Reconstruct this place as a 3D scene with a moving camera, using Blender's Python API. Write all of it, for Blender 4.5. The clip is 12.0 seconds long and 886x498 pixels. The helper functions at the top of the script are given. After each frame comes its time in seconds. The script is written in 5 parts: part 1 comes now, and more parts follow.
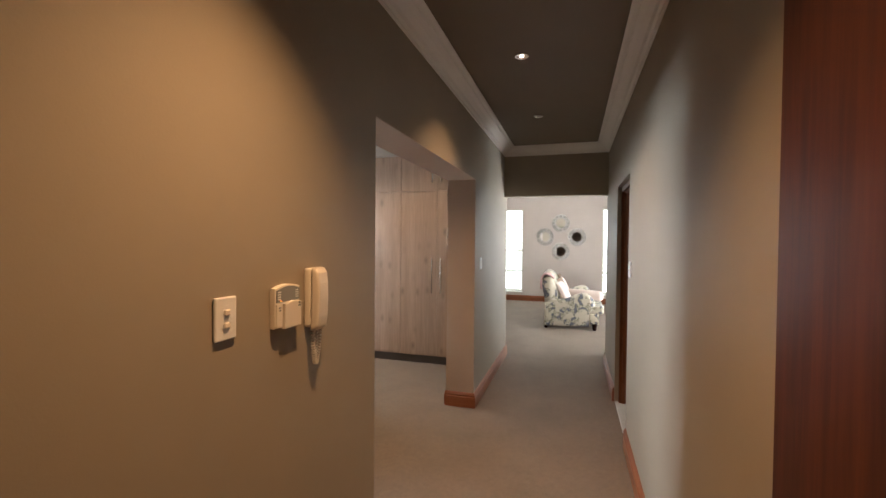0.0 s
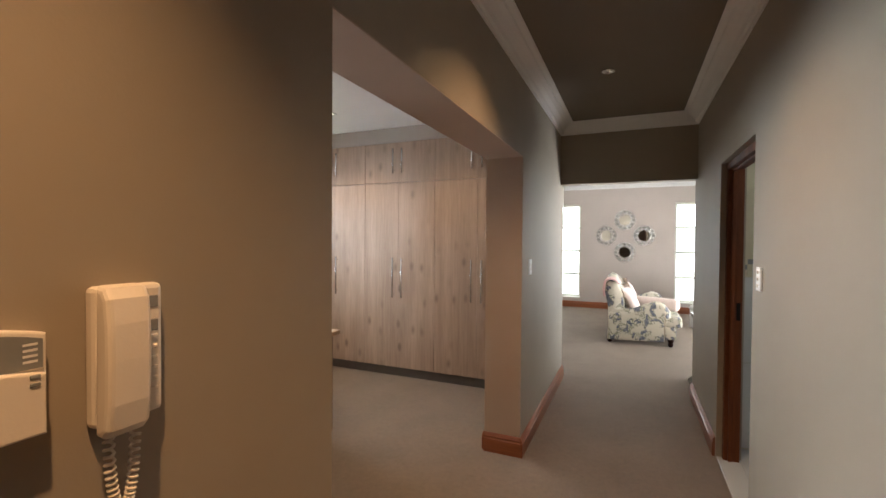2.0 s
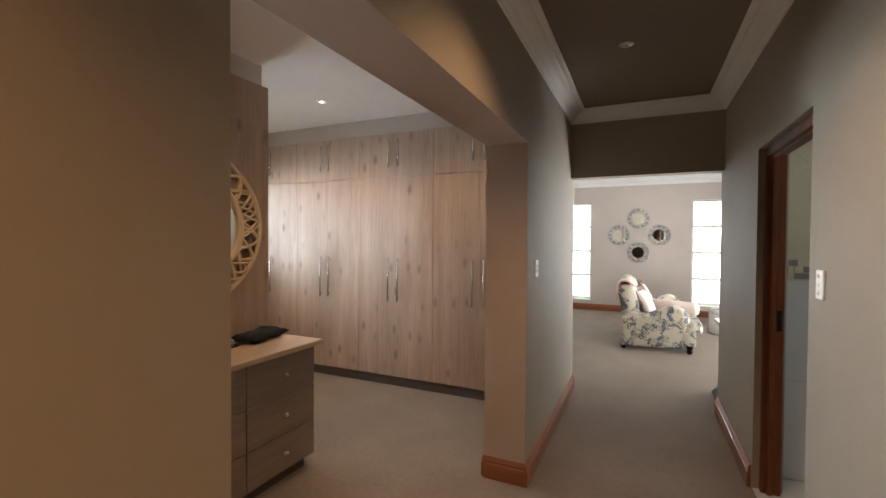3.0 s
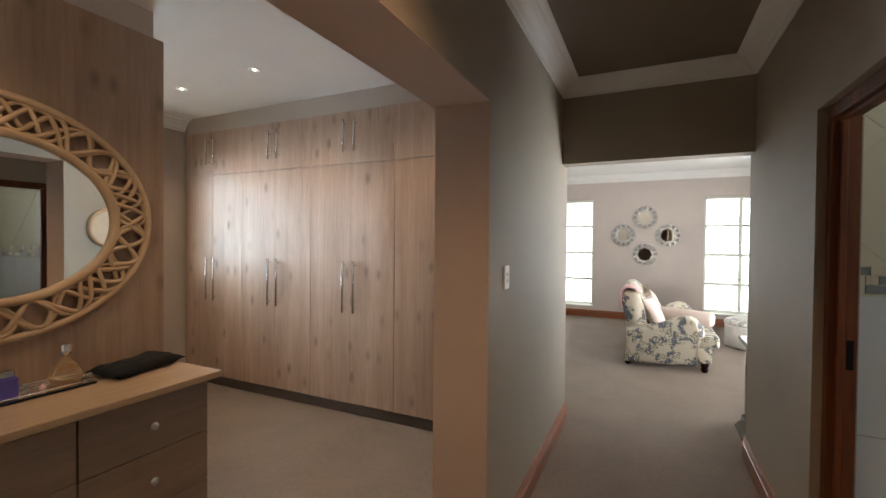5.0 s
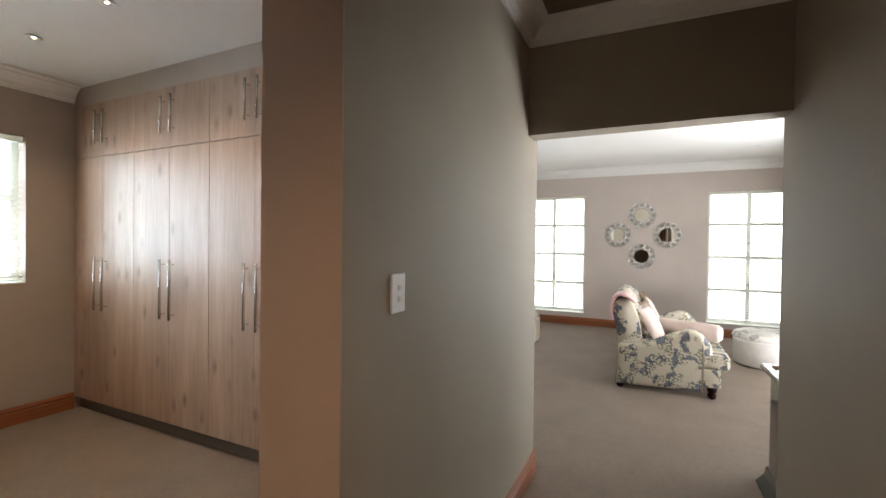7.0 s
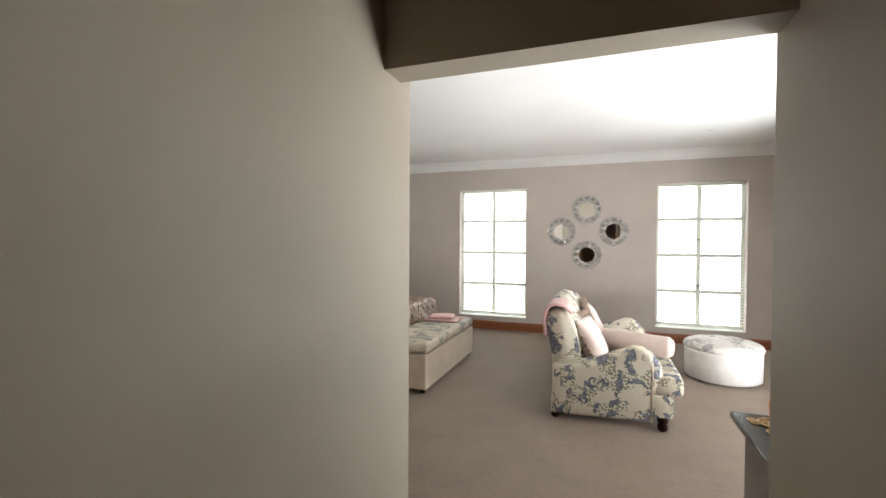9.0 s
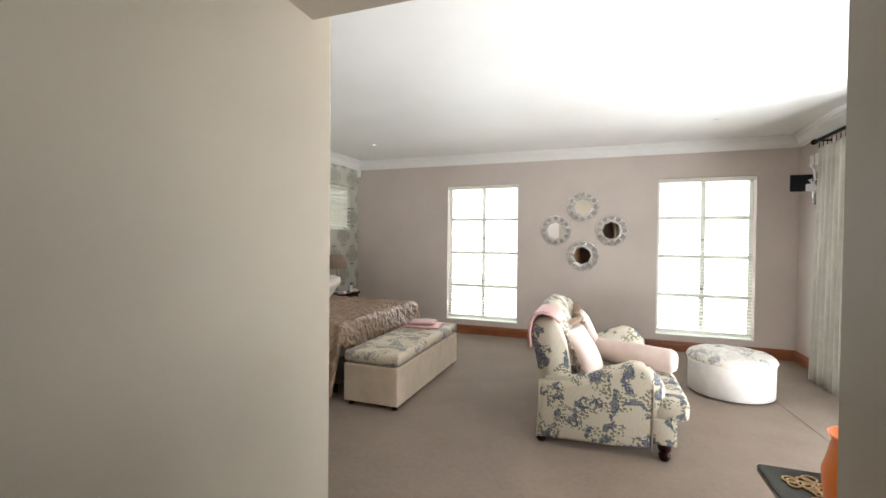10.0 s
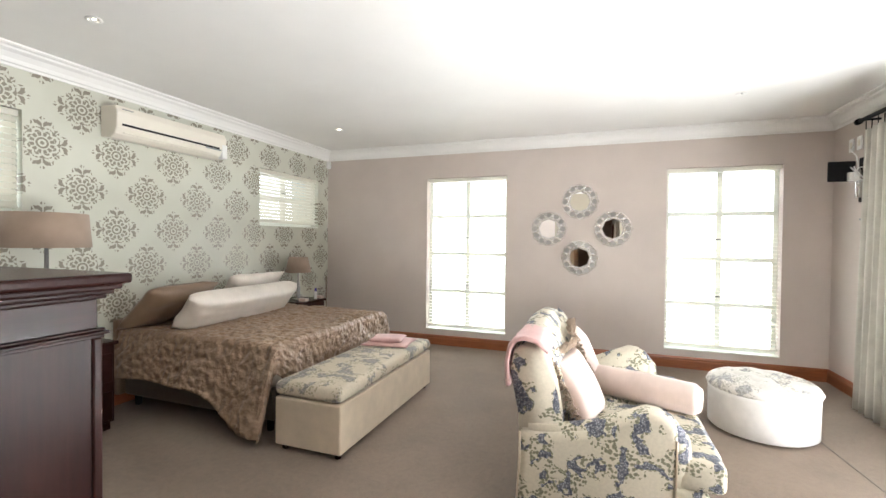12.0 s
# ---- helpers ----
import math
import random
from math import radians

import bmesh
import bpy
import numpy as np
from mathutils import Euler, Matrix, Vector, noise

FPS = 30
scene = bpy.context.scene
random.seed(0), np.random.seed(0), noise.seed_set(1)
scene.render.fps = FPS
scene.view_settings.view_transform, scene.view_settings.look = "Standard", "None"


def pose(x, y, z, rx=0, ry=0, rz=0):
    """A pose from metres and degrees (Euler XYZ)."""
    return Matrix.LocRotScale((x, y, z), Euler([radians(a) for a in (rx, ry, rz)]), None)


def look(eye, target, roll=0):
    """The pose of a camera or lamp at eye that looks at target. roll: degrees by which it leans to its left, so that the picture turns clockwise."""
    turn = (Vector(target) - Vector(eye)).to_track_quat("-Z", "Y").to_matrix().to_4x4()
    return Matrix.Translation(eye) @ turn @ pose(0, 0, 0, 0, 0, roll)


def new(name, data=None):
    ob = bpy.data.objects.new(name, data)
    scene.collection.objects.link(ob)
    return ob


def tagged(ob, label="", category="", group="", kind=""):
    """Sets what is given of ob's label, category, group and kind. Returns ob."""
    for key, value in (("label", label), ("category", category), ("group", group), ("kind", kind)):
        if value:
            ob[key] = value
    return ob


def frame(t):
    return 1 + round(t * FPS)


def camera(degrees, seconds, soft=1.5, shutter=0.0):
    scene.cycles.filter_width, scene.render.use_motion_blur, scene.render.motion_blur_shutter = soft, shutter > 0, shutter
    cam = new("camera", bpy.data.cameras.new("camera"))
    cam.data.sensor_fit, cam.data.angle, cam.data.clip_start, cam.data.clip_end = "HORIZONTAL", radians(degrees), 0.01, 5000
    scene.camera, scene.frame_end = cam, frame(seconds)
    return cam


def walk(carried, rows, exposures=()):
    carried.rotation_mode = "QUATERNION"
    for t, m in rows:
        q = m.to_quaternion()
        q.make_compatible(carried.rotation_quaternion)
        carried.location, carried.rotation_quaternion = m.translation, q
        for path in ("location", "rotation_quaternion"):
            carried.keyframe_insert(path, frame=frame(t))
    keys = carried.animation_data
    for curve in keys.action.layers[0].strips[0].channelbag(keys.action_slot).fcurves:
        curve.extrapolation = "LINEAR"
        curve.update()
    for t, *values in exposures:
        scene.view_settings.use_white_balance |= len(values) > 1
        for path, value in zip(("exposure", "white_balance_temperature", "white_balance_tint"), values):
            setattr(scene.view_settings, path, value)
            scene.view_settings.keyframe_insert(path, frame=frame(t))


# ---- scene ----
cam = camera(91.3, 12.0)
PATH = [
    (0, (0.094, -0.002, 1.534), (-0.483, 1.913, 1.494), 0.5),
    (0.5, (0.039, 0.228, 1.546), (-0.605, 2.121, 1.507), 0.3),
    (1, (-0.015, 0.455, 1.54), (-0.726, 2.324, 1.502), 0.3),
    (1.5, (-0.058, 0.667, 1.515), (-0.814, 2.518, 1.477), 0.3),
    (2, (-0.07, 0.893, 1.505), (-0.869, 2.726, 1.467), 0.4),
    (2.5, (-0.1, 1.088, 1.488), (-0.931, 2.907, 1.45), 0.5),
    (3, (-0.133, 1.27, 1.491), (-0.969, 3.086, 1.454), 0.4),
    (5, (-0.143, 2.087, 1.482), (-1.001, 3.893, 1.45), 0.5),
    (5.5, (-0.152, 2.293, 1.475), (-1.016, 4.096, 1.442), 0.6),
    (6, (-0.139, 2.548, 1.459), (-1.004, 4.351, 1.431), 0.5),
    (6.5, (-0.125, 2.8, 1.459), (-0.995, 4.601, 1.428), 0.6),
    (7, (-0.119, 3.042, 1.457), (-0.973, 4.85, 1.432), 0.7),
    (7.5, (-0.077, 3.283, 1.445), (-0.867, 5.12, 1.42), 0.6),
    (9.5, (0.012, 4.405, 1.471), (-0.667, 6.286, 1.438), 0.4),
    (10, (0.033, 4.645, 1.456), (-0.65, 6.524, 1.424), 0.6),
    (10.5, (0.023, 4.896, 1.469), (-0.659, 6.776, 1.434), 0.5),
    (11, (0.038, 5.139, 1.473), (-0.637, 7.015, 1.435), 0.5),
    (11.5, (0.021, 5.342, 1.477), (-0.648, 7.22, 1.44), 0.5),
    (12, (0.013, 5.519, 1.47), (-0.662, 7.398, 1.434), 0.6),
]
walk(cam, [(t, look(eye, target, roll)) for t, eye, target, roll in PATH], exposures=[(0, 0.2), (3, 0.05), (5, -0.05), (7.5, -0.1), (9.5, 0.0), (11, 0.28), (12, 0.42)])

# ---- light ----
world = bpy.data.worlds.new("sky")
scene.world = world
world.use_nodes = True
wn = world.node_tree
sky = wn.nodes.new("ShaderNodeTexSky")
sky.sky_type, sky.sun_disc = "NISHITA", False
sky.sun_elevation, sky.sun_rotation = radians(64), radians(80)
wn.links.new(sky.outputs[0], wn.nodes["Background"].inputs[0])
wn.nodes["Background"].inputs[1].default_value = 0.12

sun = new("sun", bpy.data.lights.new("sun", "SUN"))
sun.data.energy, sun.data.angle, sun.data.color = 4.0, radians(0.5), (1.0, 0.95, 0.87)
sun.matrix_basis = look((9, 9, 20), (9 - math.cos(radians(64)) * 0.98, 9 - math.cos(radians(64)) * 0.17, 20 - math.sin(radians(64))))


def window_light(name, x, y, z, w, h, to, power, colour=(0.90, 0.96, 1.0)):
    """Area lamp standing in for daylight at a window's opening; w across, h upright."""
    lamp = bpy.data.lights.new(name, "AREA")
    lamp.shape, lamp.size, lamp.size_y, lamp.energy, lamp.color = "RECTANGLE", w, h, power, colour
    ob = new(name, lamp)
    ob.matrix_basis = look((x, y, z), (x + to[0], y + to[1], z + to[2]))
    return ob


FAR, HEAD, RIGHT = 11.28, -3.97, 2.36      # bedroom's far, headboard and glazed walls
NEAR, NEAR_R = 5.80, 5.73                                # bedroom face of the wall with the entrance
LEFT_C, RIGHT_C = -0.765, 0.488            # corridor walls
CEIL, CEIL_C, CEIL_B = 2.75, 2.718, 2.825                  # dressing room, corridor, bedroom
DRESS_X = -4.58                            # window wall of the dressing room
WARD_Y = 5.05                              # wardrobe fronts

window_light("skylight_far_1", -1.72, FAR + 0.45, 1.3, 1.3, 2.3, (0, -1, 0), 78)
window_light("skylight_far_2", 1.34, FAR + 0.45, 1.3, 1.3, 2.3, (0, -1, 0), 78)
# Lamp added low outside, tilted up for sun bounced off the paving.
window_light("skylight_terrace", RIGHT + 0.62, 8.05, 0.12, 2.8, 0.7, (-0.34, 0, 0.94), 350, (0.96, 0.98, 1.0))
window_light("skylight_dressing", DRESS_X - 0.5, 4.1, 1.7, 2.3, 2.0, (1, 0, 0), 310, (0.74, 0.88, 1.0))
window_light("skylight_dressing_2", DRESS_X - 0.5, 1.45, 1.7, 1.3, 1.25, (1, 0, 0), 260, (0.80, 0.90, 1.0))
window_light("skylight_headboard_1", HEAD - 0.45, 10.42, 2.0, 1.15, 0.7, (1, 0, 0), 13)
window_light("skylight_headboard_2", HEAD - 0.45, 6.87, 2.0, 1.15, 0.7, (1, 0, 0), 13)
window_light("skylight_bathroom", 3.3, 3.1, 1.85, 1.0, 0.9, (-1, 0, 0), 30)


def downlight_beam(x, y, z, power, cone=80, colour=(1.0, 0.70, 0.40), blend=0.6):
    lamp = bpy.data.lights.new("downlight_beam", "SPOT")
    lamp.energy, lamp.color, lamp.spot_size, lamp.spot_blend, lamp.shadow_soft_size = power, colour, radians(cone), blend, 0.03
    ob = new("downlight_beam", lamp)
    ob.location = (x, y, z)
    return ob


# ---- materials ----
def material(name, colour, rough=0.6, metal=0.0, **more):
    m = bpy.data.materials.new(name)
    m.use_nodes = True
    b = m.node_tree.nodes["Principled BSDF"]
    b.inputs["Base Color"].default_value = (*colour, 1)
    b.inputs["Roughness"].default_value = rough
    b.inputs["Metallic"].default_value = metal
    for key, value in more.items():
        b.inputs[key.replace("_", " ")].default_value = value
    return m


def node(m, kind, **inputs):
    n = m.node_tree.nodes.new(kind)
    for key, value in inputs.items():
        n.inputs[key.replace("_", " ")].default_value = value
    return n


def link(m, a, b):
    m.node_tree.links.new(a, b)


def bsdf(m):
    return m.node_tree.nodes["Principled BSDF"]


def coords(m, scale=(1, 1, 1), turn=(0, 0, 0)):
    tc = node(m, "ShaderNodeTexCoord")
    mp = node(m, "ShaderNodeMapping")
    mp.inputs["Scale"].default_value = scale
    mp.inputs["Rotation"].default_value = turn
    link(m, tc.outputs["Object"], mp.inputs["Vector"])
    return mp.outputs["Vector"]


def ramp(m, fac, stops):
    r = node(m, "ShaderNodeValToRGB")
    while len(r.color_ramp.elements) < len(stops):
        r.color_ramp.elements.new(0.5)
    for e, (p, c) in zip(r.color_ramp.elements, stops):
        e.position, e.color = p, (*c, 1)
    link(m, fac, r.inputs["Fac"])
    return r.outputs["Color"]


def mix(m, fac, a, b, how="MIX"):
    n = node(m, "ShaderNodeMix")
    n.data_type, n.blend_type = "RGBA", how
    for sock, v in ((n.inputs[0], fac), (n.inputs[6], a), (n.inputs[7], b)):
        if isinstance(v, (int, float)):
            sock.default_value = v
        elif isinstance(v, tuple):
            sock.default_value = (*v, 1)
        else:
            link(m, v, sock)
    return n.outputs[2]


def calc(m, op, a, b=0.0, c=0.0):
    n = node(m, "ShaderNodeMath")
    n.operation = op
    for sock, v in zip(n.inputs, (a, b, c)):
        if isinstance(v, (int, float)):
            sock.default_value = v
        else:
            link(m, v, sock)
    return n.outputs[0]


def bump(m, height, strength=0.2, distance=0.01):
    n = node(m, "ShaderNodeBump", Strength=strength, Distance=distance)
    link(m, height, n.inputs["Height"])
    link(m, n.outputs["Normal"], bsdf(m).inputs["Normal"])


def noise_fac(m, scale, detail=4.0, rough=0.55, vec=None):
    n = node(m, "ShaderNodeTexNoise", Scale=scale, Detail=detail, Roughness=rough)
    link(m, vec if vec is not None else coords(m), n.inputs["Vector"])
    return n.outputs["Fac"]


def darker(c, k):
    return tuple(v * k for v in c)


def plaster(name, colour, rough=0.55, amount=0.06):
    m = material(name, colour, rough)
    big = noise_fac(m, 1.3, 5)
    col = ramp(m, big, [(0.3, darker(colour, 1 - amount)), (0.7, darker(colour, 1 + amount))])
    link(m, col, bsdf(m).inputs["Base Color"])
    bump(m, noise_fac(m, 160, 3), 0.12, 0.002)
    return m


def carpet_material():
    c = (0.225, 0.170, 0.128)
    m = material("carpet", c, 0.95)
    bsdf(m).inputs["Sheen Weight"].default_value = 0.06
    big = noise_fac(m, 2.2, 5, 0.6)
    fine = noise_fac(m, 260, 3, 0.7)
    mid = noise_fac(m, 28, 4, 0.7)
    col = ramp(m, big, [(0.3, darker(c, 0.76)), (0.7, darker(c, 1.20))])
    col = mix(m, 0.45, col, ramp(m, fine, [(0.3, darker(c, 0.45)), (0.7, darker(c, 1.6))]))
    col = mix(m, 0.2, col, ramp(m, mid, [(0.35, darker(c, 0.6)), (0.65, darker(c, 1.35))]))
    link(m, col, bsdf(m).inputs["Base Color"])
    bump(m, fine, 0.6, 0.006)
    return m


def wood(name, light, dark, rough, axis="z", scale=1.0, knots=False, coat=0.0, shift=37.0, spec=0.5):
    m = material(name, light, rough)
    st = {"x": (0.6, 9, 9), "y": (9, 0.6, 9), "z": (9, 9, 0.6)}[axis]
    vec = coords(m, tuple(v * scale for v in st))
    oi = node(m, "ShaderNodeObjectInfo")
    add = node(m, "ShaderNodeVectorMath")
    comb = node(m, "ShaderNodeCombineXYZ")
    link(m, calc(m, "MULTIPLY", oi.outputs["Random"], shift), comb.inputs[0])
    link(m, calc(m, "MULTIPLY", oi.outputs["Random"], shift * 0.3), comb.inputs[2])
    link(m, vec, add.inputs[0])
    link(m, comb.outputs[0], add.inputs[1])
    g1 = noise_fac(m, 1.0, 6, 0.6, add.outputs[0])
    g2 = noise_fac(m, 6.0, 4, 0.6, add.outputs[0])
    col = ramp(m, g1, [(0.32, dark), (0.5, tuple((a + b) / 2 for a, b in zip(light, dark))), (0.66, light)])
    col = mix(m, 0.35, col, ramp(m, g2, [(0.35, dark), (0.65, light)]))
    if knots:
        v = node(m, "ShaderNodeTexVoronoi", Scale=6.0)
        v.voronoi_dimensions = "2D"
        sp = node(m, "ShaderNodeSeparateXYZ")
        geo = node(m, "ShaderNodeNewGeometry")
        link(m, geo.outputs["Position"], sp.inputs[0])
        cb = node(m, "ShaderNodeCombineXYZ")
        link(m, calc(m, "ADD", sp.outputs[0], sp.outputs[1]), cb.inputs[0])
        link(m, calc(m, "MULTIPLY", sp.outputs[2], 0.5), cb.inputs[1])
        link(m, cb.outputs[0], v.inputs["Vector"])
        k = ramp(m, v.outputs["Distance"], [(0.04, (1, 1, 1)), (0.20, (0, 0, 0))])
        some = node(m, "ShaderNodeSeparateColor")
        link(m, v.outputs["Color"], some.inputs[0])
        k = calc(m, "MULTIPLY", k, calc(m, "MULTIPLY", calc(m, "GREATER_THAN", some.outputs[0], 0.4), some.outputs[1]))
        k = calc(m, "MULTIPLY", k, calc(m, "ADD", 0.55, calc(m, "MULTIPLY", g2, 0.9)))
        col = mix(m, calc(m, "MINIMUM", calc(m, "MULTIPLY", k, 0.95), 0.85), col, darker(dark, 0.62))
    link(m, col, bsdf(m).inputs["Base Color"])
    bsdf(m).inputs["Coat Weight"].default_value = coat
    bsdf(m).inputs["Specular IOR Level"].default_value = spec
    bump(m, g2, 0.06, 0.002)
    return m


def floral(name, base, cover=0.50, strong=1.0):
    """Cream linen with clusters of blue blooms and olive leaves."""
    m = material(name, base, 0.85)
    vec = coords(m)
    warp = node(m, "ShaderNodeTexNoise", Scale=9.0, Detail=2.0)
    link(m, vec, warp.inputs["Vector"])
    vm = node(m, "ShaderNodeVectorMath")
    vm.operation = "MULTIPLY_ADD"
    link(m, warp.outputs["Color"], vm.inputs[0])
    vm.inputs[1].default_value = (0.05, 0.05, 0.05)
    link(m, vec, vm.inputs[2])
    cluster = noise_fac(m, 6.5, 2.5, 0.55, vec)
    petals = node(m, "ShaderNodeTexVoronoi", Scale=95.0)
    link(m, vm.outputs[0], petals.inputs["Vector"])
    leaves = node(m, "ShaderNodeTexVoronoi", Scale=58.0)
    link(m, vm.outputs[0], leaves.inputs["Vector"])
    hue = noise_fac(m, 11.0, 1.0, 0.5, vec)
    leaf_in = calc(m, "MULTIPLY", calc(m, "GREATER_THAN", cluster, cover), calc(m, "LESS_THAN", leaves.outputs["Distance"], 0.50))
    bloom_in = calc(m, "MULTIPLY", calc(m, "GREATER_THAN", cluster, cover + 0.035), calc(m, "GREATER_THAN", hue, 0.49))
    leaf_col = ramp(m, leaves.outputs["Distance"], [(0.1, (0.045, 0.055, 0.030)), (0.5, (0.17, 0.175, 0.10))])
    bloom_col = ramp(m, petals.outputs["Distance"], [(0.12, (0.40, 0.42, 0.48)), (0.5, (0.05, 0.06, 0.105))])
    bn = ramp(m, noise_fac(m, 60, 2), [(0.4, darker(base, 0.93)), (0.6, base)])
    col = mix(m, calc(m, "MULTIPLY", leaf_in, 0.8 * strong), bn, leaf_col)
    col = mix(m, calc(m, "MULTIPLY", bloom_in, 0.85 * strong), col, bloom_col)
    link(m, col, bsdf(m).inputs["Base Color"])
    bump(m, noise_fac(m, 420, 2), 0.2, 0.002)
    return m


def fabric(name, colour, rough=0.85, sheen=0.2, weave=500, strength=0.2):
    m = material(name, colour, rough)
    bsdf(m).inputs["Sheen Weight"].default_value = sheen
    col = ramp(m, noise_fac(m, 7, 4), [(0.3, darker(colour, 0.90)), (0.7, darker(colour, 1.08))])
    link(m, col, bsdf(m).inputs["Base Color"])
    bump(m, noise_fac(m, weave, 2), strength, 0.002)
    return m


def quilt_material():
    c = (0.30, 0.20, 0.132)
    m = material("quilted_satin", c, 0.38)
    vec = coords(m)
    vo = node(m, "ShaderNodeTexVoronoi", Scale=19.0)
    vo.feature = "SMOOTH_F1"
    link(m, vec, vo.inputs["Vector"])
    crease = noise_fac(m, 24, 4, 0.6, vec)
    h = calc(m, "ADD", calc(m, "MULTIPLY", vo.outputs["Distance"], -1.0), calc(m, "MULTIPLY", crease, 0.7))
    col = ramp(m, crease, [(0.3, darker(c, 0.88)), (0.7, darker(c, 1.14))])
    link(m, col, bsdf(m).inputs["Base Color"])
    bump(m, h, 1.0, 0.03)
    return m


def wallpaper_material():
    """Champagne paper with a half-drop of silver medallions."""
    m = material("medallion_wallpaper", (0.62, 0.60, 0.50), 0.42)
    tc = node(m, "ShaderNodeTexCoord")
    sep = node(m, "ShaderNodeSeparateXYZ")
    link(m, tc.outputs["Object"], sep.inputs[0])
    y, z = sep.outputs[1], sep.outputs[2]

    def lattice(shift):
        u = calc(m, "ADD", calc(m, "DIVIDE", calc(m, "SUBTRACT", y, 8.13), 0.538), shift)
        v = calc(m, "ADD", calc(m, "DIVIDE", calc(m, "SUBTRACT", z, 1.541), 0.643), shift)
        pu = calc(m, "MULTIPLY", calc(m, "SUBTRACT", calc(m, "FRACT", calc(m, "ADD", u, 50.5)), 0.5), 0.538)
        pv = calc(m, "MULTIPLY", calc(m, "SUBTRACT", calc(m, "FRACT", calc(m, "ADD", v, 50.5)), 0.5), 0.643)
        r = calc(m, "SQRT", calc(m, "ADD", calc(m, "MULTIPLY", pu, pu), calc(m, "MULTIPLY", pv, pv)))
        r = calc(m, "MULTIPLY", r, 0.85)
        th = calc(m, "ARCTAN2", pv, pu)

        def band(a, b):
            return calc(m, "MULTIPLY", calc(m, "GREATER_THAN", r, a), calc(m, "LESS_THAN", r, b))

        def petals(n, shift, cut):
            return calc(m, "GREATER_THAN", calc(m, "ABSOLUTE", calc(m, "SINE", calc(m, "ADD", calc(m, "MULTIPLY", th, n), shift))), cut)

        def both(a, b):
            return calc(m, "MULTIPLY", a, b)

        def fold(n):
            return calc(m, "ABSOLUTE", calc(m, "SINE", calc(m, "MULTIPLY", th, n)))

        def rings(k, bend, n, phase, cut):
            """Curling leaf outlines: rings whose radius swells and shrinks n-fold round the rosette."""
            return calc(m, "GREATER_THAN", calc(m, "SINE", calc(m, "ADD", calc(m, "SUBTRACT", calc(m, "MULTIPLY", r, k), calc(m, "MULTIPLY", fold(n), bend)), phase)), cut)

        # four long tips on the axes, four short ones between them
        edge = calc(m, "ADD", 0.140, calc(m, "ADD", calc(m, "MULTIPLY", calc(m, "COSINE", calc(m, "MULTIPLY", th, 4.0)), 0.020),
                                          calc(m, "MULTIPLY", calc(m, "COSINE", calc(m, "MULTIPLY", th, 16.0)), 0.010)))
        outer = calc(m, "MULTIPLY", calc(m, "GREATER_THAN", r, 0.096), calc(m, "LESS_THAN", r, edge))
        out = band(0.0, 0.012)
        for piece in (band(0.024, 0.036), both(band(0.044, 0.068), petals(6, 0.0, 0.50)),
                      both(band(0.070, 0.100), both(rings(150.0, 3.4, 4, 0.6, -0.25), petals(4, 0.785, 0.20))),
                      both(outer, both(rings(120.0, 4.2, 4, 1.2, -0.35), petals(8, 0.15, 0.26)))):
            out = calc(m, "MAXIMUM", out, piece)
        return out

    mask = calc(m, "MAXIMUM", lattice(0.0), lattice(0.5))
    paper = ramp(m, noise_fac(m, 3, 3), [(0.3, (0.53, 0.53, 0.45)), (0.7, (0.58, 0.58, 0.50))])
    link(m, mix(m, mask, paper, (0.25, 0.225, 0.18)), bsdf(m).inputs["Base Color"])
    link(m, calc(m, "MULTIPLY", mask, 0.40), bsdf(m).inputs["Metallic"])
    link(m, calc(m, "SUBTRACT", 0.45, calc(m, "MULTIPLY", mask, 0.10)), bsdf(m).inputs["Roughness"])
    return m


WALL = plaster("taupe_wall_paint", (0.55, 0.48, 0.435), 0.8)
# Corridor walls: olive taupe, darkened so the corridor's shade sits in the colour.
WALL_OLIVE_SHADED = plaster("shaded_olive_taupe_paint", (0.326, 0.279, 0.217), 0.65)
# Taupe with the downlight's warm glow mixed into the colour.
WALL_REVEAL_LIT = plaster("lamplit_taupe_paint", (0.46, 0.355, 0.285), 0.75)
WALL_TAUPE = plaster("brown_taupe_wall_paint", (0.40, 0.335, 0.285), 0.75)
CEILING_PAINT = plaster("white_ceiling_paint", (0.78, 0.77, 0.75), 0.6, 0.03)
CEILING_TAUPE = plaster("taupe_ceiling_paint", (0.20, 0.165, 0.125), 0.7, 0.04)
CORNICE_W = plaster("white_cornice_paint", (0.80, 0.79, 0.77), 0.5, 0.03)
CARPET = carpet_material()
WALLPAPER = wallpaper_material()
SKIRT = wood("red_hardwood", (0.33, 0.105, 0.035), (0.17, 0.045, 0.015), 0.35, "x", 1.0, coat=0.2)
SKIRT_Y = wood("red_hardwood_y", (0.33, 0.105, 0.035), (0.17, 0.045, 0.015), 0.35, "y", 1.0, coat=0.2)
DOORWOOD = wood("red_hardwood_upright", (0.23, 0.068, 0.020), (0.065, 0.020, 0.008), 0.55, "z", 0.8, spec=0.3)
DOORWOOD_DARK = wood("dark_hardwood_upright", (0.13, 0.036, 0.012), (0.025, 0.008, 0.004), 0.55, "z", 0.8, spec=0.2)
OAK = wood("pale_oak_laminate", (0.45, 0.308, 0.218), (0.26, 0.168, 0.118), 0.40, "z", 0.9, knots=True, shift=0.0, spec=0.5)
OAK_Y = wood("pale_oak_laminate_flat", (0.52, 0.36, 0.23), (0.38, 0.26, 0.16), 0.30, "y", 0.9)
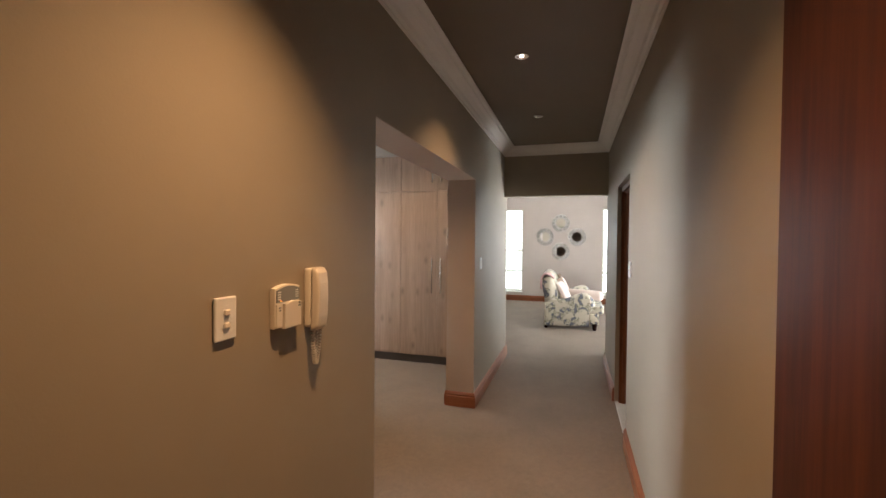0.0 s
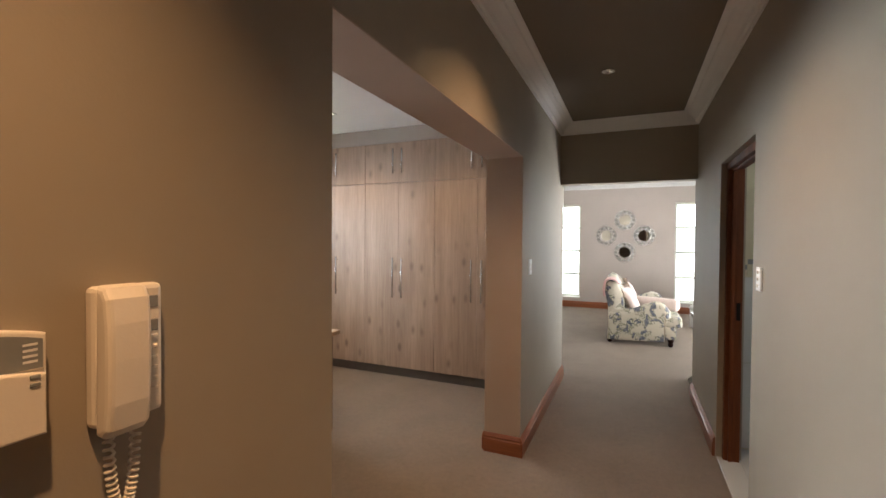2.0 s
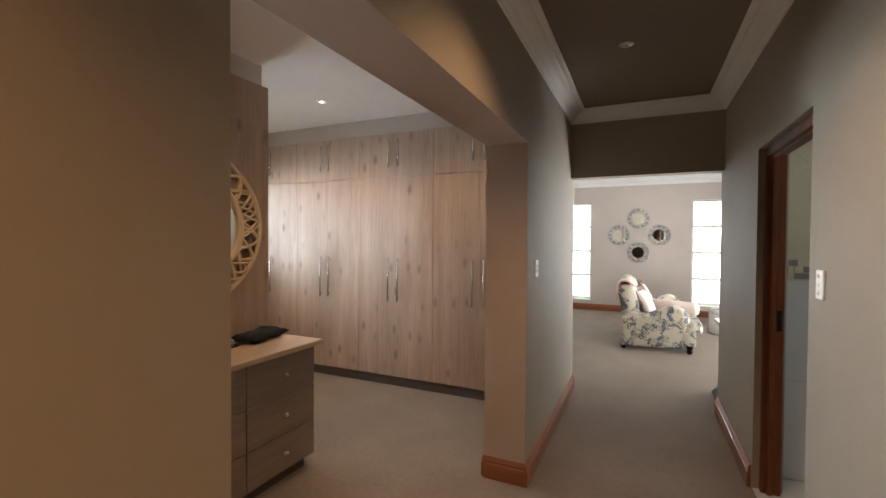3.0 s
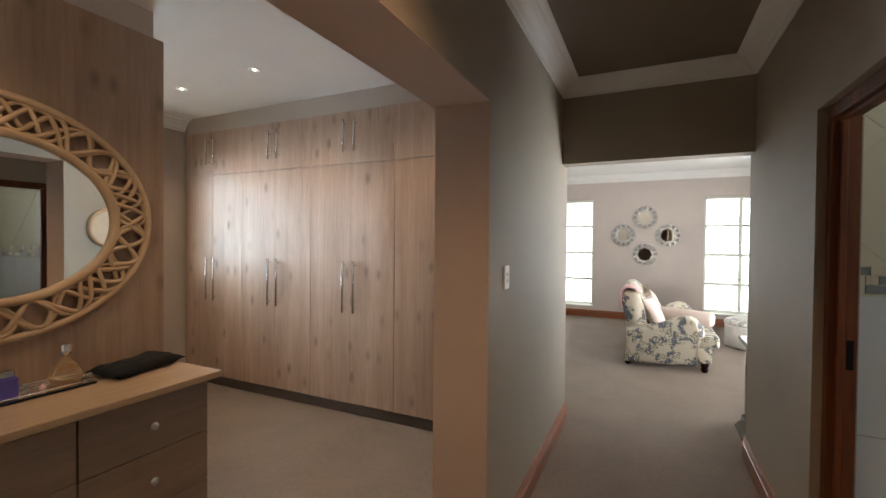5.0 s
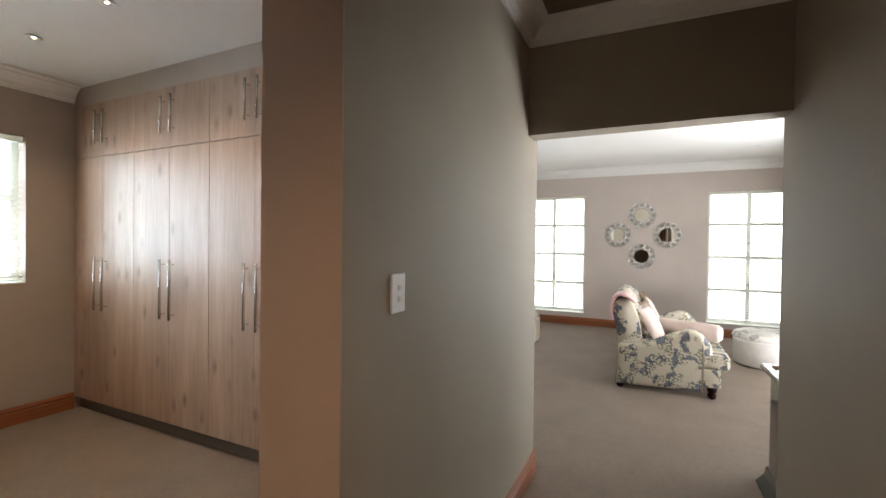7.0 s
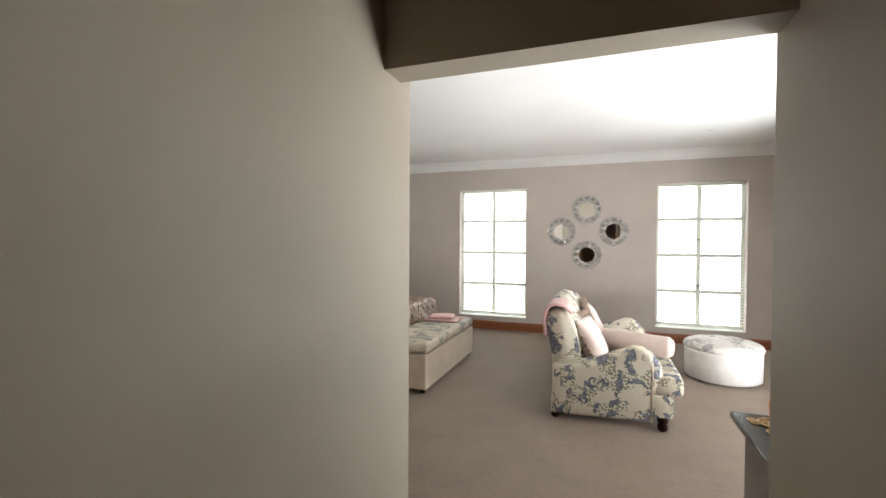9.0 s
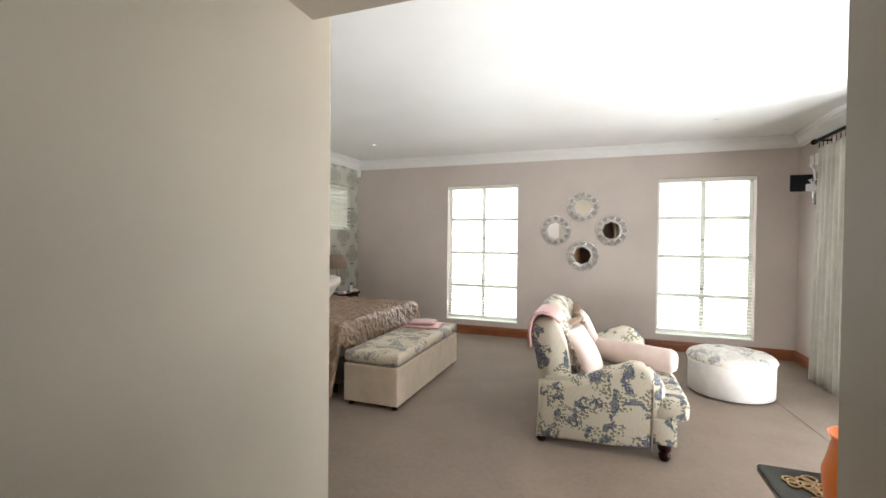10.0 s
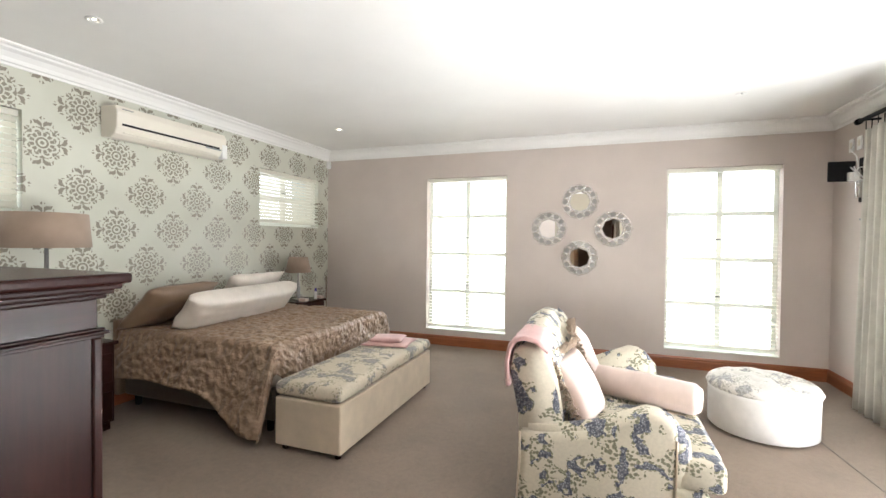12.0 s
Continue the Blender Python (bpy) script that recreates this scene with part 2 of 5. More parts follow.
OAK_DARK = wood("grey_oak_laminate", (0.26, 0.19, 0.14), (0.17, 0.125, 0.095), 0.45, "y", 0.9)
PLINTH = plaster("dark_plinth", (0.10, 0.08, 0.065), 0.5)
MAHOGANY = wood("dark_mahogany", (0.026, 0.007, 0.005), (0.010, 0.003, 0.0025), 0.32, "z", 0.8, spec=0.08)
MAHOGANY_Y = wood("dark_mahogany_flat", (0.026, 0.007, 0.0055), (0.010, 0.003, 0.0025), 0.25, "y", 0.8, spec=0.12)
EBONY = wood("black_green_lacquer", (0.035, 0.04, 0.035), (0.018, 0.02, 0.018), 0.2, "x", 0.8, coat=0.4)
STEEL = material("brushed_steel", (0.66, 0.65, 0.63), 0.24, 1.0)
CHROME = material("chrome", (0.8, 0.8, 0.8), 0.08, 1.0)
SILVER = material("antique_silver", (0.86, 0.84, 0.81), 0.25, 0.85)
GAP_SHADE = material("gap_shade_grey", (0.34, 0.32, 0.30), 0.5, 0.4)
MIRROR = material("mirror_glass", (0.92, 0.93, 0.92), 0.02, 1.0)
GOLDWOOD = fabric("pale_gilt_wood", (0.52, 0.355, 0.215), 0.5, 0.0, 90, 0.1)
CREAM_PLASTIC = plaster("cream_plastic", (0.74, 0.69, 0.60), 0.38, 0.02)
WHITE_PLASTIC = plaster("white_plastic", (0.80, 0.80, 0.78), 0.35, 0.02)
GREY_PLASTIC = plaster("grey_display", (0.22, 0.23, 0.23), 0.3, 0.03)
BLACK_METAL = plaster("black_metal", (0.012, 0.012, 0.013), 0.6)
bsdf(BLACK_METAL).inputs["Specular IOR Level"].default_value = 0.12
FRAME_PAINT = plaster("pale_window_paint", (0.80, 0.82, 0.76), 0.45, 0.02)
BLIND = plaster("ivory_blind", (0.76, 0.74, 0.68), 0.45, 0.03)


def translucent(m, colour, amount):
    """Lets part of the light behind a thin sheet shine through."""
    t = node(m, "ShaderNodeBsdfTranslucent", Color=(*colour, 1))
    mx = node(m, "ShaderNodeMixShader", Fac=amount)
    link(m, bsdf(m).outputs[0], mx.inputs[1])
    link(m, t.outputs[0], mx.inputs[2])
    link(m, mx.outputs[0], m.node_tree.nodes["Material Output"].inputs[0])


translucent(BLIND, (0.80, 0.77, 0.68), 0.40)
FLORAL = floral("floral_linen", (0.62, 0.57, 0.46), 0.478)
FLORAL_PALE = floral("pale_floral_linen", (0.74, 0.71, 0.66), 0.49, 0.5)
FLORAL_MUTED = floral("muted_floral_linen", (0.58, 0.51, 0.40), 0.475, 0.6)
CALICO = fabric("cream_suede", (0.56, 0.46, 0.34), 0.8, 0.3)
WHITE_LEATHER = fabric("white_leatherette", (0.78, 0.76, 0.74), 0.45, 0.0, 120, 0.1)
PINK = fabric("pink_cotton", (0.66, 0.41, 0.385))
PINK_PALE = fabric("pale_pink_satin", (0.66, 0.53, 0.47), 0.5, 0.3)
FRINGE = fabric("brown_fringe", (0.36, 0.27, 0.20), 0.9, 0.3, 60, 0.8)
SATIN = fabric("champagne_satin", (0.68, 0.61, 0.54), 0.38, 0.1, 300, 0.1)
BRONZE_SATIN = fabric("bronze_satin", (0.22, 0.14, 0.085), 0.42, 0.1, 300, 0.1)
QUILT = quilt_material()
BED_BASE = fabric("dark_bed_base", (0.13, 0.10, 0.08))
CURTAIN = fabric("beige_curtain_linen", (0.50, 0.475, 0.415), 0.8, 0.1, 700, 0.15)
SHEER = fabric("white_sheer_satin", (0.80, 0.80, 0.79), 0.45, 0.1, 700, 0.05)
SHADE = fabric("taupe_lampshade", (0.34, 0.25, 0.19), 0.85, 0.1)
BLACK_CLOTH = fabric("black_knit", (0.006, 0.006, 0.007), 0.95, 0.0, 200, 0.6)
LACE = fabric("ochre_lace", (0.42, 0.30, 0.16), 0.9, 0.1, 130, 1.0)
ORANGE = fabric("orange_glaze", (0.85, 0.22, 0.03), 0.5, 0.1, 40, 0.3)
TILE_CREAM = plaster("cream_tile", (0.60, 0.55, 0.40), 0.25, 0.04)
TILE_WHITE = plaster("grey_white_tile", (0.62, 0.62, 0.60), 0.22, 0.03)
GROUT = plaster("pale_grout", (0.70, 0.69, 0.64), 0.8)
PAVING = plaster("pale_paving", (0.52, 0.50, 0.46), 0.85, 0.12)
HOUSE = plaster("house_render", (0.55, 0.52, 0.47), 0.8, 0.08)
BLUE_GLASS = material("violet_glass", (0.10, 0.08, 0.35), 0.1)
GLASS = material("clear_glass", (0.97, 0.99, 0.98), 0.0, 0.0, Transmission_Weight=1.0, IOR=1.45)
AMBER = material("perfume", (0.85, 0.62, 0.38), 0.05, 0.0, Transmission_Weight=0.8, IOR=1.4)
CRYSTAL = material("crystal", (0.9, 0.9, 0.9), 0.05, 0.0, Transmission_Weight=0.7, IOR=1.5)
LAMP_ON = material("lit_lamp", (1, 0.9, 0.75), 0.4, 0.0, Emission_Color=(1.0, 0.85, 0.62, 1), Emission_Strength=60.0)
LAMP_OFF = material("unlit_lamp", (0.45, 0.45, 0.44), 0.2, 0.3)
LED = material("amber_led", (1, 0.3, 0.05), 0.4, 0.0, Emission_Color=(1.0, 0.35, 0.08, 1), Emission_Strength=2.0)


# ---- mesh helpers ----
def mesh_object(name, bm, mat, smooth=False):
    bmesh.ops.recalc_face_normals(bm, faces=bm.faces)
    me = bpy.data.meshes.new(name)
    bm.to_mesh(me)
    bm.free()
    me.materials.append(mat)
    if smooth:
        me.polygons.foreach_set("use_smooth", [True] * len(me.polygons))
    return new(name, me)


def part(name, bm, mat, parent, label="", smooth=False):
    ob = mesh_object(name, bm, mat, smooth)
    ob.parent = parent
    return tagged(ob, label)


def thing(name, at, label, category, group="", turn=0.0):
    ob = new(name)
    ob.empty_display_size = 0.1
    ob.matrix_basis = pose(*at, 0, 0, turn)
    return tagged(ob, label, category, group)


def setting(name, bm, mat, label="", category=""):
    return tagged(mesh_object(name, bm, mat), label, category, kind="structure")


def box(x0, x1, y0, y1, z0, z1, bevel=0.0, seg=1, bm=None):
    own = bmesh.new()
    bmesh.ops.create_cube(own, size=1.0)
    for v in own.verts:
        v.co = Vector(((x0 + x1) / 2 + v.co.x * (x1 - x0), (y0 + y1) / 2 + v.co.y * (y1 - y0), (z0 + z1) / 2 + v.co.z * (z1 - z0)))
    if bevel:
        bmesh.ops.bevel(own, geom=own.edges[:], offset=bevel, segments=seg, profile=0.5, affect="EDGES")
    return join(bm, own)


def join(bm, other):
    if bm is None:
        return other
    me = bpy.data.meshes.new("tmp")
    other.to_mesh(me)
    other.free()
    bm.from_mesh(me)
    bpy.data.meshes.remove(me)
    return bm


def tube(points, radius, seg=8, closed=False, bm=None, up=(0, 0, 1)):
    """A round bar along points; radius may be a list."""
    bm = bm or bmesh.new()
    pts = [Vector(p) for p in points]
    n = len(pts)
    rings = []
    up = Vector(up)
    for i, p in enumerate(pts):
        a, b = (pts[(i - 1) % n], pts[(i + 1) % n]) if closed else (pts[max(i - 1, 0)], pts[min(i + 1, n - 1)])
        d = (b - a).normalized()
        side = d.cross(up)
        if side.length < 1e-3:
            side = d.cross(Vector((0, 1, 0)))
        side.normalize()
        top = side.cross(d)
        r = radius[i] if isinstance(radius, (list, tuple)) else radius
        rings.append([bm.verts.new(p + side * r * math.cos(k * 2 * math.pi / seg) + top * r * math.sin(k * 2 * math.pi / seg)) for k in range(seg)])
    for i in range(n if closed else n - 1):
        a, b = rings[i], rings[(i + 1) % n]
        for k in range(seg):
            bm.faces.new((a[k], a[(k + 1) % seg], b[(k + 1) % seg], b[k]))
    if not closed:
        bm.faces.new(rings[0])
        bm.faces.new(rings[-1])
    return bm


def lathe(profile, seg=24, at=(0, 0, 0), axis="z", bm=None, sx=1.0, sy=1.0):
    """Turned shape: profile of (radius, height)."""
    bm = bm or bmesh.new()
    rings = []
    for r, h in profile:
        ring = []
        for k in range(seg):
            a = 2 * math.pi * k / seg
            c, s = r * math.cos(a) * sx, r * math.sin(a) * sy
            p = {"z": (c, s, h), "y": (c, h, s), "x": (h, c, s)}[axis]
            ring.append(bm.verts.new(Vector(at) + Vector(p)))
        rings.append(ring)
    for a, b in zip(rings, rings[1:]):
        for k in range(seg):
            bm.faces.new((a[k], a[(k + 1) % seg], b[(k + 1) % seg], b[k]))
    bm.faces.new(rings[0])
    bm.faces.new(rings[-1])
    return bm


def extrude(profile, a, b, axis="y", bevel=0.0, seg=2):
    """A closed profile drawn along an axis from a to b. For y: (x, z); for x: (y, z); for z: (x, y)."""
    bm = bmesh.new()

    def at(p, t):
        return {"y": (p[0], t, p[1]), "x": (t, p[0], p[1]), "z": (p[0], p[1], t)}[axis]
    lo = [bm.verts.new(at(p, a)) for p in profile]
    hi = [bm.verts.new(at(p, b)) for p in profile]
    n = len(profile)
    ends = [bm.faces.new(lo), bm.faces.new(hi)]
    for i in range(n):
        bm.faces.new((lo[i], lo[(i + 1) % n], hi[(i + 1) % n], hi[i]))
    bmesh.ops.recalc_face_normals(bm, faces=bm.faces)
    if bevel:
        edges = list({e for f in ends for e in f.edges})
        bmesh.ops.bevel(bm, geom=edges, offset=bevel, segments=seg, profile=0.5, affect="EDGES")
    return bm


def cushion(w, d, h, n=14, power=2.6, m=None, wobble=0.0, seed=0):
    """A stuffed pillow lying flat: w along x, d along y, thickest in the middle."""
    bm = bmesh.new()
    grid = {}
    for top in (1, -1):
        for i in range(n + 1):
            for j in range(n + 1):
                u, v = 2 * i / n - 1, 2 * j / n - 1
                edge = i in (0, n) or j in (0, n)
                if edge and top == -1:
                    grid[-1, i, j] = grid[1, i, j]
                    continue
                k = max(0.0, (1 - abs(u) ** power) * (1 - abs(v) ** power)) ** 0.5
                pin = 1 - 0.07 * (1 - abs(v) ** 2) * abs(u) ** 4
                pin2 = 1 - 0.07 * (1 - abs(u) ** 2) * abs(v) ** 4
                p = Vector((u * w / 2 * pin, v * d / 2 * pin2, top * k * h / 2))
                if wobble:
                    p.z += wobble * noise.noise(Vector((u * 2.3 + seed, v * 2.3, top)))
                grid[top, i, j] = bm.verts.new(p)
    for top in (1, -1):
        for i in range(n):
            for j in range(n):
                bm.faces.new([grid[top, a, b] for a, b in ((i, j), (i + 1, j), (i + 1, j + 1), (i, j + 1))])
    if m is not None:
        bm.transform(m)
    return bm


def downlight(x, y, z, lit, where):
    t = thing("downlight", (x, y, z), f"round recessed {'lit' if lit else 'unlit'} downlight in the {where} ceiling", "downlight", f"{where} downlights")
    part("rim", lathe([(0.030, 0.0), (0.043, -0.002), (0.046, -0.008), (0.034, -0.010), (0.030, -0.004)], 24), WHITE_PLASTIC if where != "corridor" else STEEL, t, "", True)
    part("lamp", lathe([(0.029, 0.0), (0.028, -0.003), (0.001, -0.0045)], 20), LAMP_ON if lit else LAMP_OFF, t, "", True)
    return t


# ---- shell ----
def wall(name, pieces, mat=None, label="taupe painted plaster wall"):
    bm = None
    for p in pieces:
        bm = box(*p, bm=bm)
    return setting(name, bm, mat or WALL, label, "wall")


LX = LEFT_C - 0.262     # dressing-room face of the corridor wall
setting("ground", box(-60, 60, -60, 60, -0.45, -0.32), PAVING, "pale paved ground outside", "ground")
setting("floor", box(DRESS_X - 0.3, RIGHT + 0.3, -1.9, FAR + 0.3, -0.3, 0.0), CARPET, "taupe cut-pile carpet throughout", "floor")

OPEN_A, OPEN_B, LINTEL = 1.785, 3.86, 2.093
DOOR_A, DOOR_B, DOOR_H = 3.50, 4.41, 2.05
wall("wall_corridor_left", [(LX, LEFT_C, -1.7, OPEN_A, 0, CEIL), (LX, LEFT_C, OPEN_A, OPEN_B, LINTEL, CEIL), (LX, LEFT_C, OPEN_B, NEAR, 0, CEIL_B)], WALL_OLIVE_SHADED, "olive-taupe plaster wall with the corridor's shade in its colour")
wall("wall_corridor_right", [(RIGHT_C, RIGHT_C + 0.15, -1.7, DOOR_A, 0, CEIL), (RIGHT_C, RIGHT_C + 0.15, DOOR_A, DOOR_B, DOOR_H, CEIL), (RIGHT_C, RIGHT_C + 0.15, DOOR_B, NEAR_R, 0, CEIL_B)], WALL_OLIVE_SHADED, "olive-taupe plaster wall with the corridor's shade in its colour")
wall("wall_corridor_end_lintel", [(LEFT_C, RIGHT_C, 5.57, 5.71, 2.10, CEIL_B)], WALL_OLIVE_SHADED, "olive-taupe plaster wall with the corridor's shade in its colour")
wall("wall_behind", [(LX, RIGHT_C + 0.15, -1.9, -1.7, 0, CEIL)], WALL_OLIVE_SHADED, "olive-taupe plaster wall with the corridor's shade in its colour")
wall("wall_bedroom_near_left", [(HEAD - 0.2, LX, NEAR - 0.12, NEAR, 0, CEIL_B)])
wall("wall_bedroom_near_right", [(RIGHT_C + 0.15, RIGHT + 0.2, NEAR_R - 0.15, NEAR_R, 0, CEIL_B)])

LW = (-2.305, -1.155, 0.215, 2.36)      # far windows: x0, x1, z0, z1
RW = (0.768, 1.918, 0.215, 2.36)
wall("wall_far", [(HEAD - 0.2, LW[0], FAR, FAR + 0.22, 0, CEIL_B), (LW[1], RW[0], FAR, FAR + 0.22, 0, CEIL_B), (RW[1], RIGHT + 0.2, FAR, FAR + 0.22, 0, CEIL_B),
                  (LW[0], LW[1], FAR, FAR + 0.22, 0, LW[2]), (LW[0], LW[1], FAR, FAR + 0.22, LW[3], CEIL_B),
                  (RW[0], RW[1], FAR, FAR + 0.22, 0, RW[2]), (RW[0], RW[1], FAR, FAR + 0.22, RW[3], CEIL_B)])
BW1 = (9.83, 11.02, 1.645, 2.365)       # small bedroom windows: y0, y1, z0, z1
BW2 = (6.28, 7.47, 1.645, 2.40)
wall("wall_headboard", [(HEAD - 0.22, HEAD, NEAR, BW2[0], 0, CEIL_B), (HEAD - 0.22, HEAD, BW2[1], BW1[0], 0, CEIL_B), (HEAD - 0.22, HEAD, BW1[1], FAR, 0, CEIL_B)]
     + [(HEAD - 0.22, HEAD, w[0], w[1], z0, z1) for w in (BW1, BW2) for z0, z1 in ((0, w[2]), (w[3], CEIL_B))], WALLPAPER, "champagne wallpaper with silver medallions")
TER = (6.4, 9.75, 2.2)
wall("wall_terrace", [(RIGHT, RIGHT + 0.22, NEAR_R, TER[0], 0, CEIL_B), (RIGHT, RIGHT + 0.22, TER[1], FAR, 0, CEIL_B), (RIGHT, RIGHT + 0.22, TER[0], TER[1], TER[2], CEIL_B)])
DW = (3.50, 4.735, 1.10, 2.265)
DW2 = (0.85, 2.05, 1.10, 2.265)
wall("wall_dressing_window", [(DRESS_X - 0.2, DRESS_X, 0.1, DW2[0], 0, CEIL), (DRESS_X - 0.2, DRESS_X, DW2[1], DW[0], 0, CEIL), (DRESS_X - 0.2, DRESS_X, DW[1], NEAR - 0.12, 0, CEIL)]
     + [(DRESS_X - 0.2, DRESS_X, w[0], w[1], z0, z1) for w in (DW, DW2) for z0, z1 in ((0, w[2]), (w[3], CEIL))], WALL_TAUPE)
wall("wall_dressing_back", [(DRESS_X - 0.2, LX, -0.1, 0.1, 0, CEIL)], WALL_TAUPE)
# Thin added skin on jamb and soffit; its warm colour stands for lamplight.
wall("wall_opening_reveal", [(LX + 0.001, LEFT_C - 0.001, OPEN_B - 0.005, OPEN_B, 0, LINTEL - 0.005), (LX + 0.001, LEFT_C - 0.001, OPEN_A, OPEN_B, LINTEL - 0.005, LINTEL)], WALL_REVEAL_LIT, "taupe reveal skin of the dressing room opening, lamplight in its colour")
wall("wall_wardrobe_bulkhead", [(DRESS_X, LX, WARD_Y + 0.03, NEAR - 0.12, 2.585, CEIL)], WALL_TAUPE)
wall("wall_bathroom", [(RIGHT_C + 0.15, 2.8, 4.62, 4.75, 0, CEIL), (RIGHT_C + 0.15, 2.8, 1.7, 1.85, 0, CEIL), (2.8, 2.95, 1.7, 2.6, 0, CEIL), (2.8, 2.95, 3.6, 4.75, 0, CEIL), (2.8, 2.95, 2.6, 3.6, 0, 1.4), (2.8, 2.95, 2.6, 3.6, 2.3, CEIL)], TILE_CREAM, "cream tiled bathroom wall")
setting("ceiling_corridor", box(LEFT_C, RIGHT_C, -1.7, 5.57, CEIL_C, CEIL_C + 0.1), CEILING_TAUPE, "taupe painted corridor ceiling", "ceiling")
setting("ceiling_dressing", box(DRESS_X, LX, 0.1, NEAR - 0.12, CEIL, CEIL + 0.1), CEILING_PAINT, "white dressing room ceiling", "ceiling")
setting("ceiling_bathroom", box(RIGHT_C + 0.15, 2.8, 1.85, 4.62, CEIL, CEIL + 0.1), CEILING_PAINT, "white bathroom ceiling", "ceiling")
setting("ceiling_bedroom", box(HEAD, RIGHT, 5.71, FAR, CEIL_B, CEIL_B + 0.1), CEILING_PAINT, "white painted bedroom ceiling", "ceiling")
# Out of view; its wide eaves are added to stop sun entering the terrace door.
setting("roof", box(DRESS_X - 0.9, RIGHT + 1.5, -2.6, FAR + 0.6, CEIL_B + 0.12, CEIL_B + 0.3), HOUSE, "unseen flat roof, eaves added to keep the sun out", "roof")
setting("bathroom_floor", box(RIGHT_C + 0.02, 2.8, 1.85, 4.62, -0.01, 0.012), TILE_WHITE, "pale bathroom floor tile", "floor")


def run(profile, a, b, inward, z):
    """A moulding of (depth, height) profile along the wall line a-b, pointing inward, with mitred-looking ends."""
    bm = bmesh.new()
    a, b, n = Vector((*a, 0)), Vector((*b, 0)), Vector((*inward, 0))
    lo = [bm.verts.new(a + n * d + Vector((0, 0, z + h))) for d, h in profile]
    hi = [bm.verts.new(b + n * d + Vector((0, 0, z + h))) for d, h in profile]
    bm.faces.new(lo)
    bm.faces.new(hi)
    k = len(profile)
    for i in range(k):
        bm.faces.new((lo[i], lo[(i + 1) % k], hi[(i + 1) % k], hi[i]))
    return bm


CORN = [(0, 0), (0, -0.135), (0.012, -0.135), (0.016, -0.118), (0.030, -0.112), (0.040, -0.085), (0.066, -0.052), (0.094, -0.036), (0.100, -0.022), (0.122, -0.018), (0.135, -0.010), (0.135, 0)]
BASE = [(0, 0), (0.020, 0), (0.020, 0.092), (0.014, 0.100), (0.017, 0.112), (0.010, 0.128), (0.004, 0.138), (0, 0.138)]


def cornice(runs, z, where, tall=1.0):
    for i, (a, b, n) in enumerate(runs):
        setting(f"cornice_{where}_{i + 1}", run([(d, h * tall) for d, h in CORN], a, b, n, z - 0.001), CORNICE_W, "white moulded plaster cornice", "cornice")


def skirting(runs, where):
    for i, (a, b, n) in enumerate(runs):
        setting(f"baseboard_{where}_{i + 1}", run(BASE, a, b, n, 0.0), SKIRT if abs(n[1]) > 0.5 else SKIRT_Y, "varnished red hardwood skirting board", "skirting")


cornice([((LEFT_C, -1.7), (LEFT_C, 5.57), (1, 0)), ((RIGHT_C, -1.7), (RIGHT_C, 5.57), (-1, 0)), ((LEFT_C, 5.57), (RIGHT_C, 5.57), (0, -1))], CEIL_C, "corridor", 0.79)
cornice([((HEAD, FAR), (RIGHT, FAR), (0, -1)), ((HEAD, NEAR), (HEAD, FAR), (1, 0)), ((RIGHT, NEAR), (RIGHT, FAR), (-1, 0)),
         ((HEAD, NEAR), (LEFT_C, NEAR), (0, 1)), ((LEFT_C, 5.71), (RIGHT_C, 5.71), (0, 1)), ((RIGHT_C, NEAR_R), (RIGHT, NEAR_R), (0, 1))], CEIL_B, "bedroom")
cornice([((DRESS_X, 0.1), (DRESS_X, WARD_Y), (1, 0)), ((DRESS_X, 0.1), (LX, 0.1), (0, 1))], CEIL, "dressing")
skirting([((LEFT_C, -1.7), (LEFT_C, OPEN_A), (1, 0)), ((LEFT_C, OPEN_B - 0.02), (LEFT_C, NEAR + 0.02), (1, 0)), ((LX, OPEN_B), (LEFT_C, OPEN_B), (0, -1)),
          ((LX, OPEN_A), (LEFT_C, OPEN_A), (0, 1)), ((RIGHT_C, 1.06), (RIGHT_C, DOOR_A - 0.02), (-1, 0)), ((RIGHT_C, DOOR_B + 0.03), (RIGHT_C, NEAR_R), (-1, 0))], "corridor")
skirting([((HEAD, FAR), (RIGHT, FAR), (0, -1)), ((RIGHT, TER[1] + 0.05), (RIGHT, FAR), (-1, 0)), ((HEAD, NEAR), (HEAD, FAR), (1, 0)),
          ((HEAD, NEAR), (LEFT_C, NEAR), (0, 1)), ((RIGHT_C, NEAR_R), (RIGHT, NEAR_R), (0, 1))], "bedroom")
skirting([((DRESS_X, 0.1), (DRESS_X, WARD_Y), (1, 0)), ((LX, OPEN_B), (LX, WARD_Y), (-1, 0))], "dressing")


